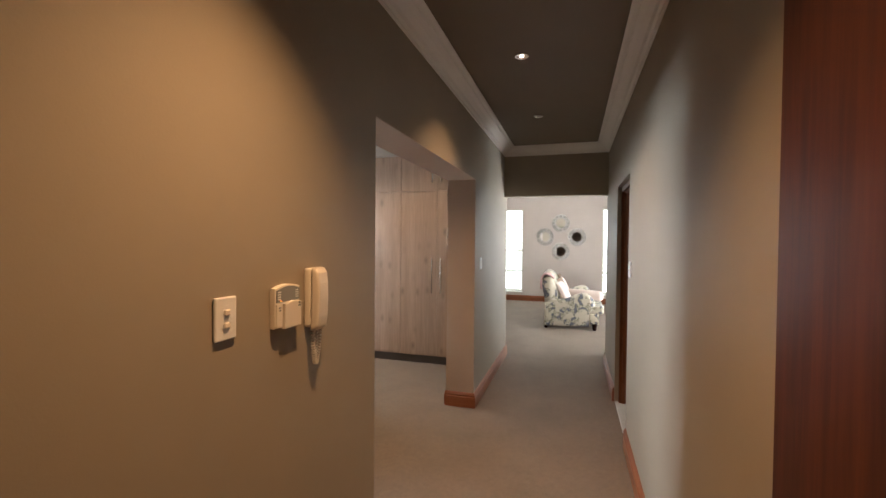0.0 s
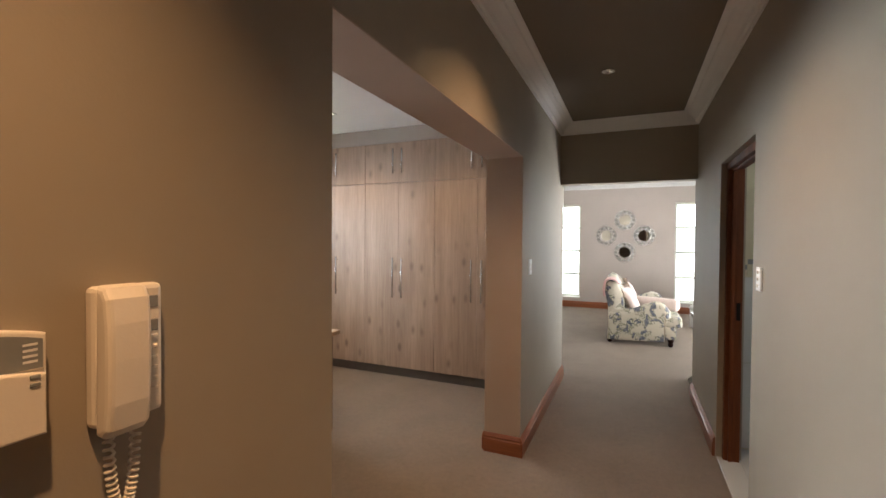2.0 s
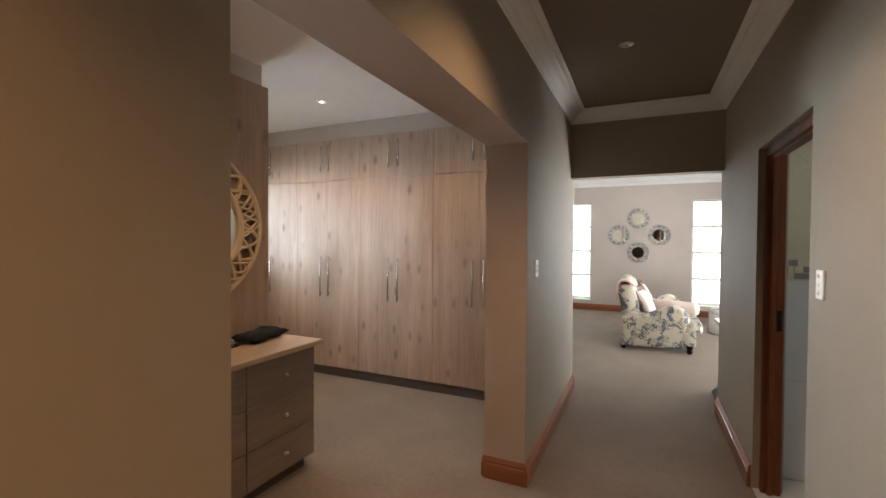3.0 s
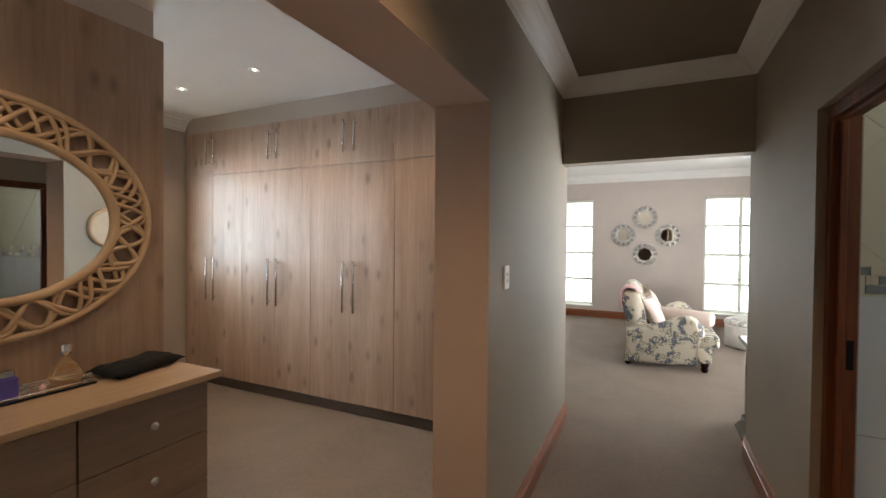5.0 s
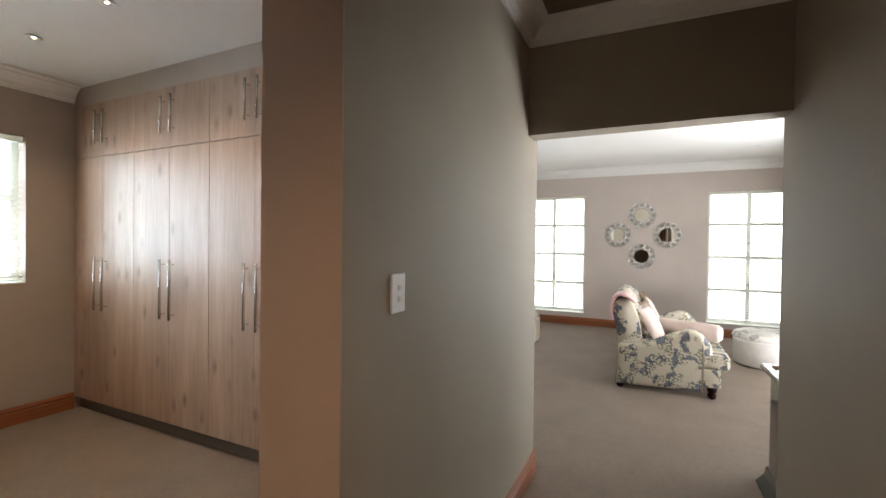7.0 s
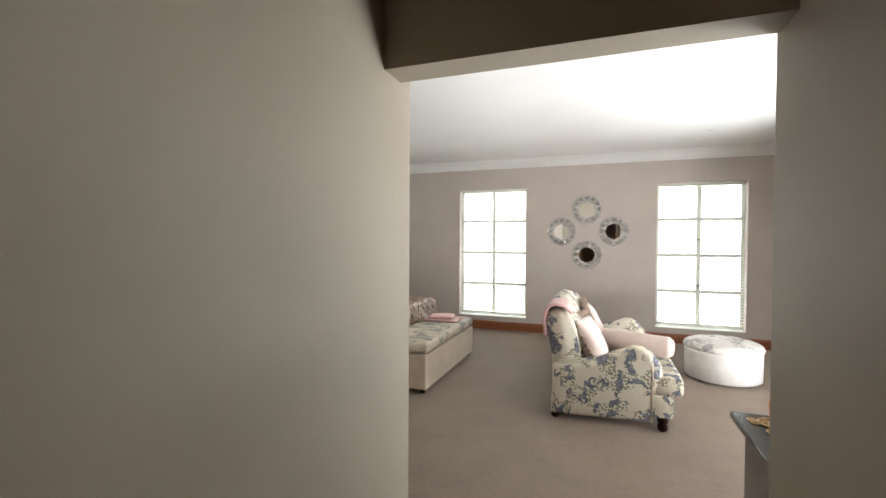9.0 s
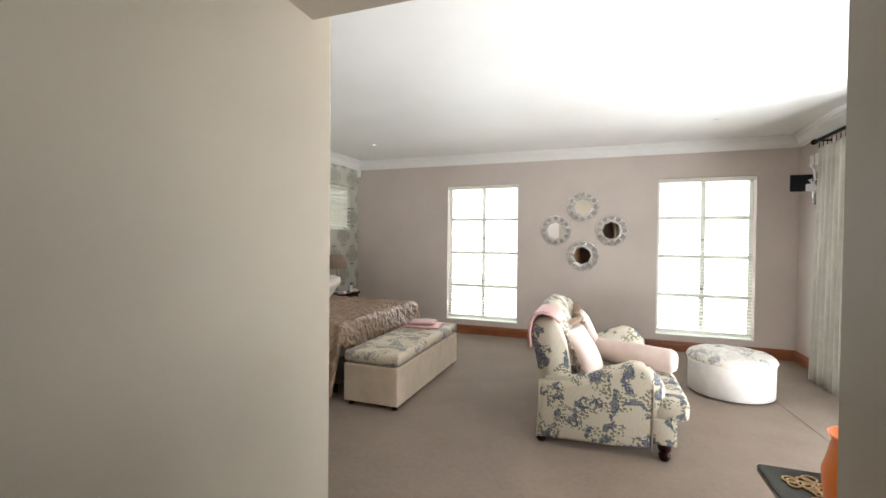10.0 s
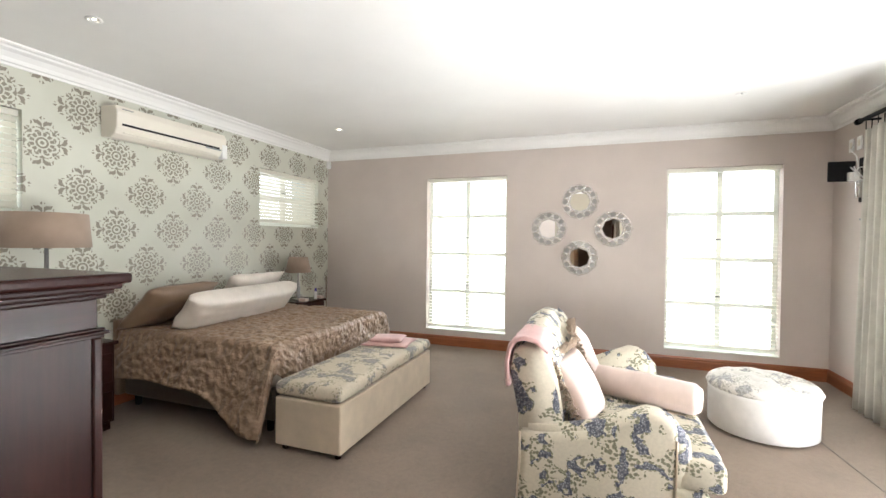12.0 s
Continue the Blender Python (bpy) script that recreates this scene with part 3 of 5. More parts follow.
# ---- windows ----
def window(name, m, w, h, cols, row_heights, label, slats, tilt, drop=1.0):
    """A casement window in local x (across), z (up); y points outwards. m puts it at the opening's inner lower corner."""
    t = new(name)
    t.matrix_basis = m
    tagged(t, label, "window", kind="structure")
    d0, d1 = 0.13, 0.17
    fr = box(0, 0.045, d0, d1, 0, h)
    for p in ((w - 0.045, w, d0, d1, 0, h), (0.045, w - 0.045, d0, d1, 0, 0.05), (0.045, w - 0.045, d0, d1, h - 0.05, h)):
        box(*p, bm=fr)
    part("window_frame", fr, FRAME_PAINT, t)
    for i in range(1, cols):
        part("mullion", box(w * i / cols - 0.03, w * i / cols + 0.03, d0 - 0.004, d1 + 0.004, 0.05, h - 0.05, 0.004), FRAME_PAINT, t)
    edges = [0.0]
    for r in row_heights:
        edges.append(edges[-1] + r * h)
    for z in edges[1:-1]:
        part("glazing_bar", box(0.045, w - 0.045, d0 - 0.002, d1 + 0.002, z - 0.027, z + 0.027, 0.003), FRAME_PAINT, t)
    for i in range(cols):
        for a, b in zip(edges, edges[1:]):
            g = part("pane", box(w * i / cols + 0.02, w * (i + 1) / cols - 0.02, d0 + 0.018, d0 + 0.022, a + 0.02, b - 0.02), GLASS, t)
            g.visible_shadow = False
    part("window_sill", box(0, w, 0.0, d0, 0, 0.012, 0.003), FRAME_PAINT, t)
    for z in (edges[1] + 0.1, edges[-2] - 0.3):
        part("catch", tube([(w / 2 - 0.06, d0 - 0.02, z), (w / 2 + 0.012, d0 - 0.02, z), (w / 2 + 0.012, d0 - 0.004, z)], 0.006, 6), BLACK_METAL, t, "dark window catch", True)
    return t


def blind(m, w, h, tilt, drop, label):
    """A venetian blind hung in a reveal: local x across, z up from the sill, y outwards."""
    t = thing("venetian_blind", (0, 0, 0), label, "blind", "venetian blinds")
    t.matrix_basis = m
    part("headrail", box(0.006, w - 0.006, 0.025, 0.075, h - 0.05, h - 0.004, 0.004), BLIND, t)
    me = None
    z = h - 0.075
    while z > h * (1 - drop) + 0.035:
        if me is None:
            first = part("slat", box(0.01, w - 0.01, -0.0235, 0.0235, -0.0012, 0.0012), BLIND, t)
            me, ob = first.data, first
        else:
            ob = new("slat", me)
            ob.parent = t
        ob.matrix_basis = pose(0, 0.05, z, tilt)
        z -= 0.044
    part("bottom_rail", box(0.008, w - 0.008, 0.028, 0.072, z + 0.012, z + 0.03, 0.004), BLIND, t)
    for x in (0.12 * w, 0.5 * w, 0.88 * w):
        part("ladder_cord", tube([(x, 0.025, z + 0.02), (x, 0.025, h - 0.05)], 0.0012, 4), BLIND, t)
    return t


for i, q in enumerate((LW, RW)):
    m = pose(q[0], FAR, q[2])
    window(f"window_{i + 1}", m, q[1] - q[0], q[3] - q[2], 2, (0.25, 0.25, 0.25, 0.25), "tall pale-painted window with eight panes", 0, 0)
    blind(m, q[1] - q[0], q[3] - q[2], 4, 0.985, "ivory venetian blind lowered with open slats")
for i, q in enumerate((BW1, BW2)):
    m = pose(HEAD, q[0], q[2], 0, 0, 90)
    window(f"window_{i + 3}", m, q[1] - q[0], q[3] - q[2], 2, (0.5, 0.5), "small high pale-painted window", 0, 0)
    blind(m, q[1] - q[0], q[3] - q[2], 62, 0.98, "ivory venetian blind lowered and closed")
for i, (q, n) in enumerate(((DW, 5), (DW2, 7))):
    m = pose(DRESS_X, q[0], q[2], 0, 0, 90)
    window(f"window_{n}", m, q[1] - q[0], q[3] - q[2], 2, (0.58, 0.42), "pale-painted dressing room window", 0, 0)
    blind(m, q[1] - q[0], q[3] - q[2], 8, 0.97, "ivory venetian blind lowered with open slats")
window("window_6", pose(2.8, 3.6, 1.4, 0, 0, -90), 1.0, 0.9, 2, (0.5, 0.5), "small pale-painted bathroom window", 0, 0)

# sliding glass door to the terrace
door = tagged(new("door_1"), "white-framed sliding glass door to the terrace", "door", kind="structure")
door.matrix_basis = pose(RIGHT, TER[0], 0)
W = TER[1] - TER[0]
for k in range(3):
    a, b = W * k / 3, W * (k + 1) / 3
    fr = box(0.1, 0.15, a, a + 0.05, 0.0, TER[2])
    for p in ((0.1, 0.15, b - 0.05, b, 0.0, TER[2]), (0.1, 0.15, a + 0.05, b - 0.05, 0.0, 0.06), (0.1, 0.15, a + 0.05, b - 0.05, TER[2] - 0.06, TER[2])):
        box(*p, bm=fr)
    part("door_frame", fr, FRAME_PAINT, door)
    part("pane", box(0.122, 0.128, a + 0.05, b - 0.05, 0.06, TER[2] - 0.06), GLASS, door).visible_shadow = False

# ---- bathroom door and entrance door ----
door = tagged(new("door_2"), "red hardwood door frame of the bathroom, door open inward", "door", kind="structure")
for name, p in (("jamb", (RIGHT_C + 0.035, RIGHT_C + 0.13, DOOR_B - 0.05, DOOR_B - 0.001, 0.013, DOOR_H - 0.05)), ("jamb", (RIGHT_C + 0.035, RIGHT_C + 0.13, DOOR_A + 0.001, DOOR_A + 0.05, 0.013, DOOR_H - 0.05)),
                ("head", (RIGHT_C + 0.035, RIGHT_C + 0.13, DOOR_A + 0.001, DOOR_B - 0.001, DOOR_H - 0.05, DOOR_H - 0.001)),
                ("stop", (RIGHT_C + 0.06, RIGHT_C + 0.085, DOOR_B - 0.066, DOOR_B - 0.05, 0.013, DOOR_H - 0.066)), ("stop", (RIGHT_C + 0.06, RIGHT_C + 0.085, DOOR_A + 0.066, DOOR_B - 0.066, DOOR_H - 0.066, DOOR_H - 0.05))):
    part(name, box(*p, bevel=0.003), DOORWOOD, door)
part("strike_plate", box(RIGHT_C + 0.095, RIGHT_C + 0.118, DOOR_B - 0.053, DOOR_B - 0.049, 0.98, 1.10, 0.001), BLACK_METAL, door, "dark strike plate")
leaf = part("door_leaf", box(RIGHT_C + 0.16, RIGHT_C + 0.96, DOOR_A - 0.005, DOOR_A + 0.035, 0.02, DOOR_H - 0.06, 0.004), DOORWOOD, door)
part("door_handle", tube([(RIGHT_C + 0.9, DOOR_A + 0.035, 1.02), (RIGHT_C + 0.9, DOOR_A + 0.085, 1.02), (RIGHT_C + 0.79, DOOR_A + 0.085, 1.02)], 0.009, 8), STEEL, leaf, "steel lever handle", True)
setting("threshold", box(RIGHT_C + 0.004, RIGHT_C + 0.14, DOOR_A, DOOR_B, 0.0, 0.016, 0.003), TILE_WHITE, "white threshold strip", "threshold")

door = tagged(new("door_3"), "open red-brown hardwood entrance door against the wall", "door", kind="structure")
part("frame_post", box(RIGHT_C - 0.022, RIGHT_C - 0.001, 0.86, 0.972, 0.0, 2.12, 0.004), DOORWOOD_DARK, door)
leaf = part("door_leaf", box(RIGHT_C - 0.028, RIGHT_C - 0.002, 0.05, 0.856, 0.01, 2.09, 0.004), DOORWOOD_DARK, door)
for z0, z1 in ((0.2, 0.95), (1.1, 1.95)):
    part("panel", box(RIGHT_C - 0.036, RIGHT_C - 0.027, 0.22, 0.76, z0, z1, 0.006), DOORWOOD_DARK, leaf)

# bathroom wall tiling: lower courses, mosaic band, diagonal tiles
band = tagged(new("wall_bathroom_tiling"), "grey-white and cream tiles with a mosaic band", "tiles", kind="structure")
YT = 4.62
tile_me, dia_me, chip_me = None, None, []
for i in range(5):
    for j in range(2):
        if tile_me is None:
            ob = part("tile", box(0.002, 0.398, -0.008, 0, 0.002, 0.618, 0.002), TILE_WHITE, band)
            tile_me = ob.data
        else:
            ob = new("tile", tile_me)
            ob.parent = band
        ob.location = (RIGHT_C + 0.16 + 0.4 * i, YT, 0.02 + 0.62 * j)
rnd = random.Random(4)
for r in range(3):
    x = RIGHT_C + 0.16
    while x < 2.5:
        w = rnd.choice((0.03, 0.045, 0.07, 0.1))
        part("mosaic_chip", box(x + 0.002, x + w - 0.002, YT - 0.008, YT, 1.272 + 0.04 * r, 1.308 + 0.04 * r), rnd.choice((TILE_WHITE, GREY_PLASTIC, CALICO, TILE_CREAM, GROUT)), band)
        x += w
for i in range(6):
    for j in range(4):
        if dia_me is None:
            ob = part("tile", box(-0.198, 0.198, -0.006, 0, -0.198, 0.198, 0.002), TILE_CREAM, band)
            dia_me = ob.data
        else:
            ob = new("tile", dia_me)
            ob.parent = band
        ob.matrix_basis = pose(RIGHT_C + 0.30 + 0.566 * (i // 2) + 0.283 * (j % 2), YT, 1.69 + 0.283 * j, 0, 45, 0) if i % 2 == 0 else pose(RIGHT_C + 0.30 + 0.566 * (3 + i // 2) + 0.283 * (j % 2), YT, 1.69 + 0.283 * j, 0, 45, 0)
setting("bathroom_tile_bed", box(RIGHT_C + 0.151, 2.79, YT - 0.004, YT - 0.001, 1.39, CEIL - 0.01), TILE_CREAM, "cream tile bed", "tiles")

# ---- corridor fittings ----
for y, lit in ((0.88, True), (2.81, True), (4.19, False)):
    downlight(-0.24, y, CEIL_C, lit, "corridor")
downlight_beam(-0.24, 0.88, CEIL_C - 0.02, 124, 99, (1.0, 0.56, 0.27), 1.0)
downlight_beam(-0.24, 2.81, CEIL_C - 0.02, 70, 116, (1.0, 0.60, 0.32), 1.0)


def light_switch(at, turn, label, rockers=2):
    t = thing("light_switch", at, label, "switch", "wall switches", turn)
    part("plate", box(-0.036, 0.036, 0, 0.010, -0.056, 0.056, 0.004, 2), WHITE_PLASTIC, t)
    for k in range(rockers):
        z = (k - (rockers - 1) / 2) * 0.032
        part("rocker", box(-0.010, 0.010, 0.009, 0.016, z - 0.008, z + 0.008, 0.003), CREAM_PLASTIC, t)
    return t


light_switch((LEFT_C, 0.897, 1.328), -90, "cream two-rocker light switch on the corridor wall")
light_switch((LEFT_C, 4.10, 1.315), -90, "white two-rocker light switch beside the dressing opening")
light_switch((RIGHT_C, 3.36, 1.335), 90, "white three-rocker light switch beside the bathroom door", 3)

# alarm keypad
t = thing("alarm_keypad", (LEFT_C, 1.133, 1.328), "cream alarm keypad with a grey display on the wall", "keypad", "", -90)
arc = [(-0.066 + 0.132 * k / 12, 0.058 + 0.010 * math.sin(math.pi * k / 12)) for k in range(13)]
part("body", extrude([(-0.066, -0.062)] + [(x, z) for x, z in arc] + [(0.066, -0.062)], 0.0, 0.020, "y", 0.003), CREAM_PLASTIC, t)
part("display", extrude([(-0.060, 0.016)] + [(x * 0.91, z - 0.006) for x, z in arc] + [(0.060, 0.016)], 0.0195, 0.023, "y"), GREY_PLASTIC, t, "grey display window")
part("flap", extrude([(-0.030, -0.066), (-0.030, 0.010), (0.016, 0.017), (0.060, 0.010), (0.060, -0.066)], 0.019, 0.032, "y", 0.003), CREAM_PLASTIC, t, "hinged keypad cover")
part("side_panel", box(-0.064, -0.033, 0.019, 0.025, -0.060, 0.012, 0.002), CREAM_PLASTIC, t)
for x in (-0.048, 0.046):
    for k in range(4):
        part("marking", box(x - 0.008, x + 0.008, 0.0228, 0.0236, 0.024 + 0.007 * k, 0.027 + 0.007 * k), WHITE_PLASTIC, t)
part("led", box(-0.046, -0.036, 0.0228, 0.0240, 0.0185, 0.0205), LED, t, "amber indicator")
for x, z in ((0.047, -0.002), (0.047, 0.008), (-0.048, -0.008), (-0.048, 0.000)):
    part("button", box(x - 0.006, x + 0.006, 0.020, 0.0335 if x > 0 else 0.0262, z - 0.0025, z + 0.0025, 0.001), GREY_PLASTIC, t)

# intercom handset
t = thing("intercom", (LEFT_C, 1.287, 1.338), "cream intercom handset with a coiled cord on the wall", "intercom", "", -90)
part("base", box(-0.050, 0.055, 0, 0.026, -0.098, 0.100, 0.008, 2), CREAM_PLASTIC, t)
prof = [(0.026, -0.105), (0.044, -0.107), (0.055, -0.095), (0.060, -0.06), (0.062, 0.0), (0.061, 0.05), (0.057, 0.085), (0.048, 0.10), (0.030, 0.103)]
part("handset", extrude(prof, -0.052, 0.014, "x", 0.009, 3), CREAM_PLASTIC, t, "curved handset", False)
for z in (0.072, 0.036):
    part("speaker_slot", box(0.026, 0.046, 0.0255, 0.0275, z - 0.009, z + 0.009, 0.001), GREY_PLASTIC, t)
for k in range(6):
    part("button", box(0.026, 0.044, 0.025, 0.029, 0.016 - 0.016 * k, 0.022 - 0.016 * k, 0.001), CREAM_PLASTIC, t)
coil = []
for k in range(300):
    f = k / 299
    cx, cz = -0.012 - 0.020 * math.cos(f * math.pi), -0.10 - 0.125 * math.sin(f * math.pi)
    a = f * 2 * math.pi * 34
    coil.append((cx + 0.0065 * math.cos(a), 0.026 + 0.0065 * math.sin(a), cz))
part("coiled_cord", tube(coil, 0.0022, 5), CREAM_PLASTIC, t, "coiled cream cord", True)

for ob in bpy.data.objects:
    if ob.type == "MESH" and ob.parent and ob.parent.name in ("alarm_keypad", "intercom"):
        ob.data.transform(Matrix.Diagonal((-0.9, 1, 1, 1)))
        ob.data.flip_normals()

# ---- dressing room ----
WX = [-4.563, -3.714, -2.85, -1.982, LX]
for i in range(4):
    x0, x1 = WX[i], WX[i + 1]
    t = thing("wardrobe", ((x0 + x1) / 2, WARD_Y, 0), "tall pale oak built-in wardrobe with four doors and bar handles", "wardrobe", "fitted wardrobes")
    h = (x1 - x0) / 2
    part("carcass", box(-h + 0.002, h - 0.002, 0.022, 0.59, 0.10, 2.578), OAK, t)
    part("plinth", box(-h, h, 0.045, 0.07, 0, 0.10), PLINTH, t, "dark recessed plinth")
    for z0, z1, lab in ((0.11, 2.134, "tall"), (2.140, 2.575, "upper")):
        for s in (-1, 1):
            a, b = (-h + 0.0025, -0.001) if s < 0 else (0.001, h - 0.0025)
            d = part("door", box(a, b, 0.0, 0.020, z0, z1), OAK, t)
            hx = s * 0.055
            lo, hi = (0.88, 1.315) if lab == "tall" else (2.235, 2.505)
            hb = tube([(hx, -0.036, lo), (hx, -0.036, hi)], 0.0095, 8)
            for z in (lo + 0.035, hi - 0.035):
                tube([(hx, 0.0, z), (hx, -0.034, z)], 0.0045, 6, bm=hb)
            part("handle", hb, STEEL, d, "brushed steel bar handle", True)

# dresser with the tall panel behind it
PX = -2.64
t = thing("dressing_table", (-2.10, 2.4, 0), "low oak dressing chest with six drawers and glass knobs", "dresser")
part("carcass", box(-0.53, -0.022, -0.22, 1.115, 0.07, 0.792), OAK_DARK, t)
part("plinth", box(-0.5, -0.05, -0.2, 1.07, 0, 0.07), PLINTH, t)
part("top", box(-0.54, 0.012, -0.24, 1.185, 0.792, 0.824, 0.003), OAK_Y, t, "pale oak top")
for ya, yb in ((0.575, 1.115), (-0.02, 0.572)):
    for za, zb in ((0.08, 0.305), (0.309, 0.545), (0.549, 0.788)):
        d = part("drawer", box(-0.021, -0.002, ya + 0.002, yb - 0.002, za, zb, 0.0015), OAK_DARK, t)
        part("knob", lathe([(0.006, -0.002), (0.006, 0.012), (0.015, 0.018), (0.018, 0.026), (0.012, 0.034), (0.002, 0.036)], 12, (0, (ya + yb) / 2, (za + zb) / 2), "x"), CRYSTAL, d, "clear crystal knob", True)
t = thing("panel_wardrobe", (PX - 0.3, 2.2, 0), "tall pale oak panelled wardrobe block behind the dressing chest", "wardrobe")
part("back_panel", box(0.275, 0.3, -0.05, 1.435, 0, 2.60, 0.002), OAK, t)
part("carcass", box(-0.3, 0.274, -0.05, 1.40, 0, 2.60), OAK, t)
wall("wall_panel_bulkhead", [(PX - 0.58, PX - 0.02, 2.16, 3.59, 2.601, CEIL)])

# oval mirror with an open woven frame
MY, MZ, RY, RZ = 2.90, 1.57, 0.645, 0.535
t = thing("oval_mirror", (PX, MY, MZ), "large oval mirror in a pale gilt woven openwork frame", "mirror")


def oval(f, k, d):
    return (d, (RY - k) * math.cos(f), (RZ - k) * math.sin(f))


N = 96
part("outer_rim", tube([oval(2 * math.pi * i / N, 0.012, 0.022) for i in range(N)], 0.018, 8, True, None, (1, 0, 0)), GOLDWOOD, t, "", True)
part("inner_rim", tube([oval(2 * math.pi * i / N, 0.168, 0.022) for i in range(N)], 0.020, 8, True, None, (1, 0, 0)), GOLDWOOD, t, "", True)
for ph in range(4):
    pts = [oval(2 * math.pi * i / 260, 0.09 + 0.064 * math.sin(2 * math.pi * i / 260 * (11 if ph < 2 else 14) + ph * math.pi + (0.8 if ph > 1 else 0)), 0.022 + 0.006 * math.sin(2 * math.pi * i / 260 * 22 + ph * math.pi / 2)) for i in range(260)]
    part("woven_strand", tube(pts, 0.0112, 6, True, None, (1, 0, 0)), GOLDWOOD, t, "", True)
part("glass", lathe([(0.001, 0.012), (1.0, 0.012), (1.0, 0.004), (0.001, 0.004)], 72, (0, 0, 0), "x", None, RY - 0.165, RZ - 0.165), MIRROR, t, "mirror glass")
part("backing", lathe([(0.001, 0.001), (1.0, 0.001), (1.0, 0.003), (0.001, 0.003)], 72, (0, 0, 0), "x", None, RY - 0.14, RZ - 0.14), OAK_DARK, t)

# black folded garment on the dresser
bm = cushion(0.21, 0.38, 0.055, 16, 4.0, pose(0, 0, 0.028, 0, 0, 12), 0.016, 3)
t = thing("folded_garment", (-2.47, 3.40, 0.825), "folded black knitted garment on the dressing chest", "clothing")
part("cloth", bm, BLACK_CLOTH, t, "", True)
# perfume tray
t = thing("perfume_tray", (-2.50, 3.02, 0.825), "narrow dark mirrored tray on the dressing chest", "tray")
part("base", box(-0.09, 0.09, -0.17, 0.17, 0, 0.008, 0.002), BLACK_METAL, t)
part("mirror_inlay", box(-0.08, 0.08, -0.16, 0.16, 0.008, 0.010), MIRROR, t)
part("rim", tube([(-0.088, -0.168, 0.02), (0.088, -0.168, 0.02), (0.088, 0.168, 0.02), (-0.088, 0.168, 0.02)], 0.004, 6, True), SILVER, t, "", True)
t = thing("perfume_bottle", (-2.50, 3.11, 0.836), "round amber perfume bottle with a silver cap on the tray", "bottle", "perfumes")
part("flask", lathe([(0.046, 0.0), (0.060, 0.012), (0.062, 0.040), (0.044, 0.080), (0.018, 0.104), (0.015, 0.124)], 20), AMBER, t, "", True)
part("cap", lathe([(0.019, 0.124), (0.022, 0.128), (0.022, 0.170), (0.015, 0.176)], 14), CHROME, t, "silver cap", True)
t = thing("perfume_bottle", (-2.47, 2.90, 0.836), "small violet perfume bottle on the tray", "bottle", "perfumes")
part("flask", box(-0.028, 0.028, -0.032, 0.032, 0, 0.085, 0.008, 2), BLUE_GLASS, t)
part("cap", box(-0.020, 0.020, -0.022, 0.022, 0.085, 0.112, 0.004), CHROME, t, "silver cap")
rnd = random.Random(2)
for k in range(7):
    t = thing("trinket", (-2.51 + rnd.uniform(-0.05, 0.05), 2.98 + k * 0.03 - 0.08 + (0.12 if k > 4 else 0), 0.8355), "small glass and red trinket on the perfume tray", "trinket", "trinkets on the tray")
    part("body", lathe([(0.008, 0), (0.012, 0.006), (0.011, 0.016), (0.004, 0.024)], 10), (CRYSTAL, PINK, SILVER)[k % 3], t, "", True)

# wall clock on the back of the pier
t = thing("wall_clock", (LX, 4.16, 1.575), "round wall clock with a brown case and cream dial", "clock")
part("case", lathe([(0.001, 0), (0.155, 0), (0.165, -0.015), (0.16, -0.045), (0.145, -0.055), (0.14, -0.042), (0.001, -0.042)], 40, (0, 0, 0), "x"), GOLDWOOD, t, "", True)
part("dial", lathe([(0.001, -0.0435), (0.138, -0.0435), (0.138, -0.0425), (0.001, -0.0425)], 40, (0, 0, 0), "x"), CALICO, t, "cream dial")

for x, y in ((-2.80, 4.40), (-3.70, 4.44), (-1.75, 4.30), (-1.9, 2.6), (-3.8, 2.4)):
    downlight(x, y, CEIL, True, "dressing room")
    downlight_beam(x, y, CEIL - 0.02, 26, 124, (1.0, 0.74, 0.48))

# ---- bedroom ----
downlight(-3.0, 10.1, CEIL_B, True, "bedroom")
downlight(-2.95, 7.33, CEIL_B, True, "bedroom")
downlight(1.2, 10.1, CEIL_B, False, "bedroom")

# bed
t = thing("bed", (-3.0, 8.98, 0), "wide bed under a bronze quilted satin coverlet", "bed")
BX0, BX1, BY0, BY1 = -0.88, 0.77, -0.88, 0.80      # local
part("base", box(BX0, BX1 - 0.03, BY0 + 0.03, BY1 - 0.03, 0.10, 0.34, 0.015), BED_BASE, t, "dark upholstered base")
part("mattress", box(BX0, BX1 - 0.02, BY0 + 0.02, BY1 - 0.02, 0.345, 0.655, 0.05, 3), SATIN, t, "")
part("headboard", box(BX0 - 0.08, BX0 - 0.005, BY0 - 0.02, BY1 + 0.02, 0.10, 0.76, 0.02, 2), BRONZE_SATIN, t, "bronze upholstered headboard")
for x in (BX0 + 0.08, BX1 - 0.12):
    for y in (BY0 + 0.1, BY1 - 0.1):
        part("foot", lathe([(0.025, 0), (0.03, 0.1)], 12, (x, y, 0)), BLACK_METAL, t)
bm = bmesh.new()
NX, NY = 170, 190
HANG_F, HANG_S = 0.50, 0.39
vs = []
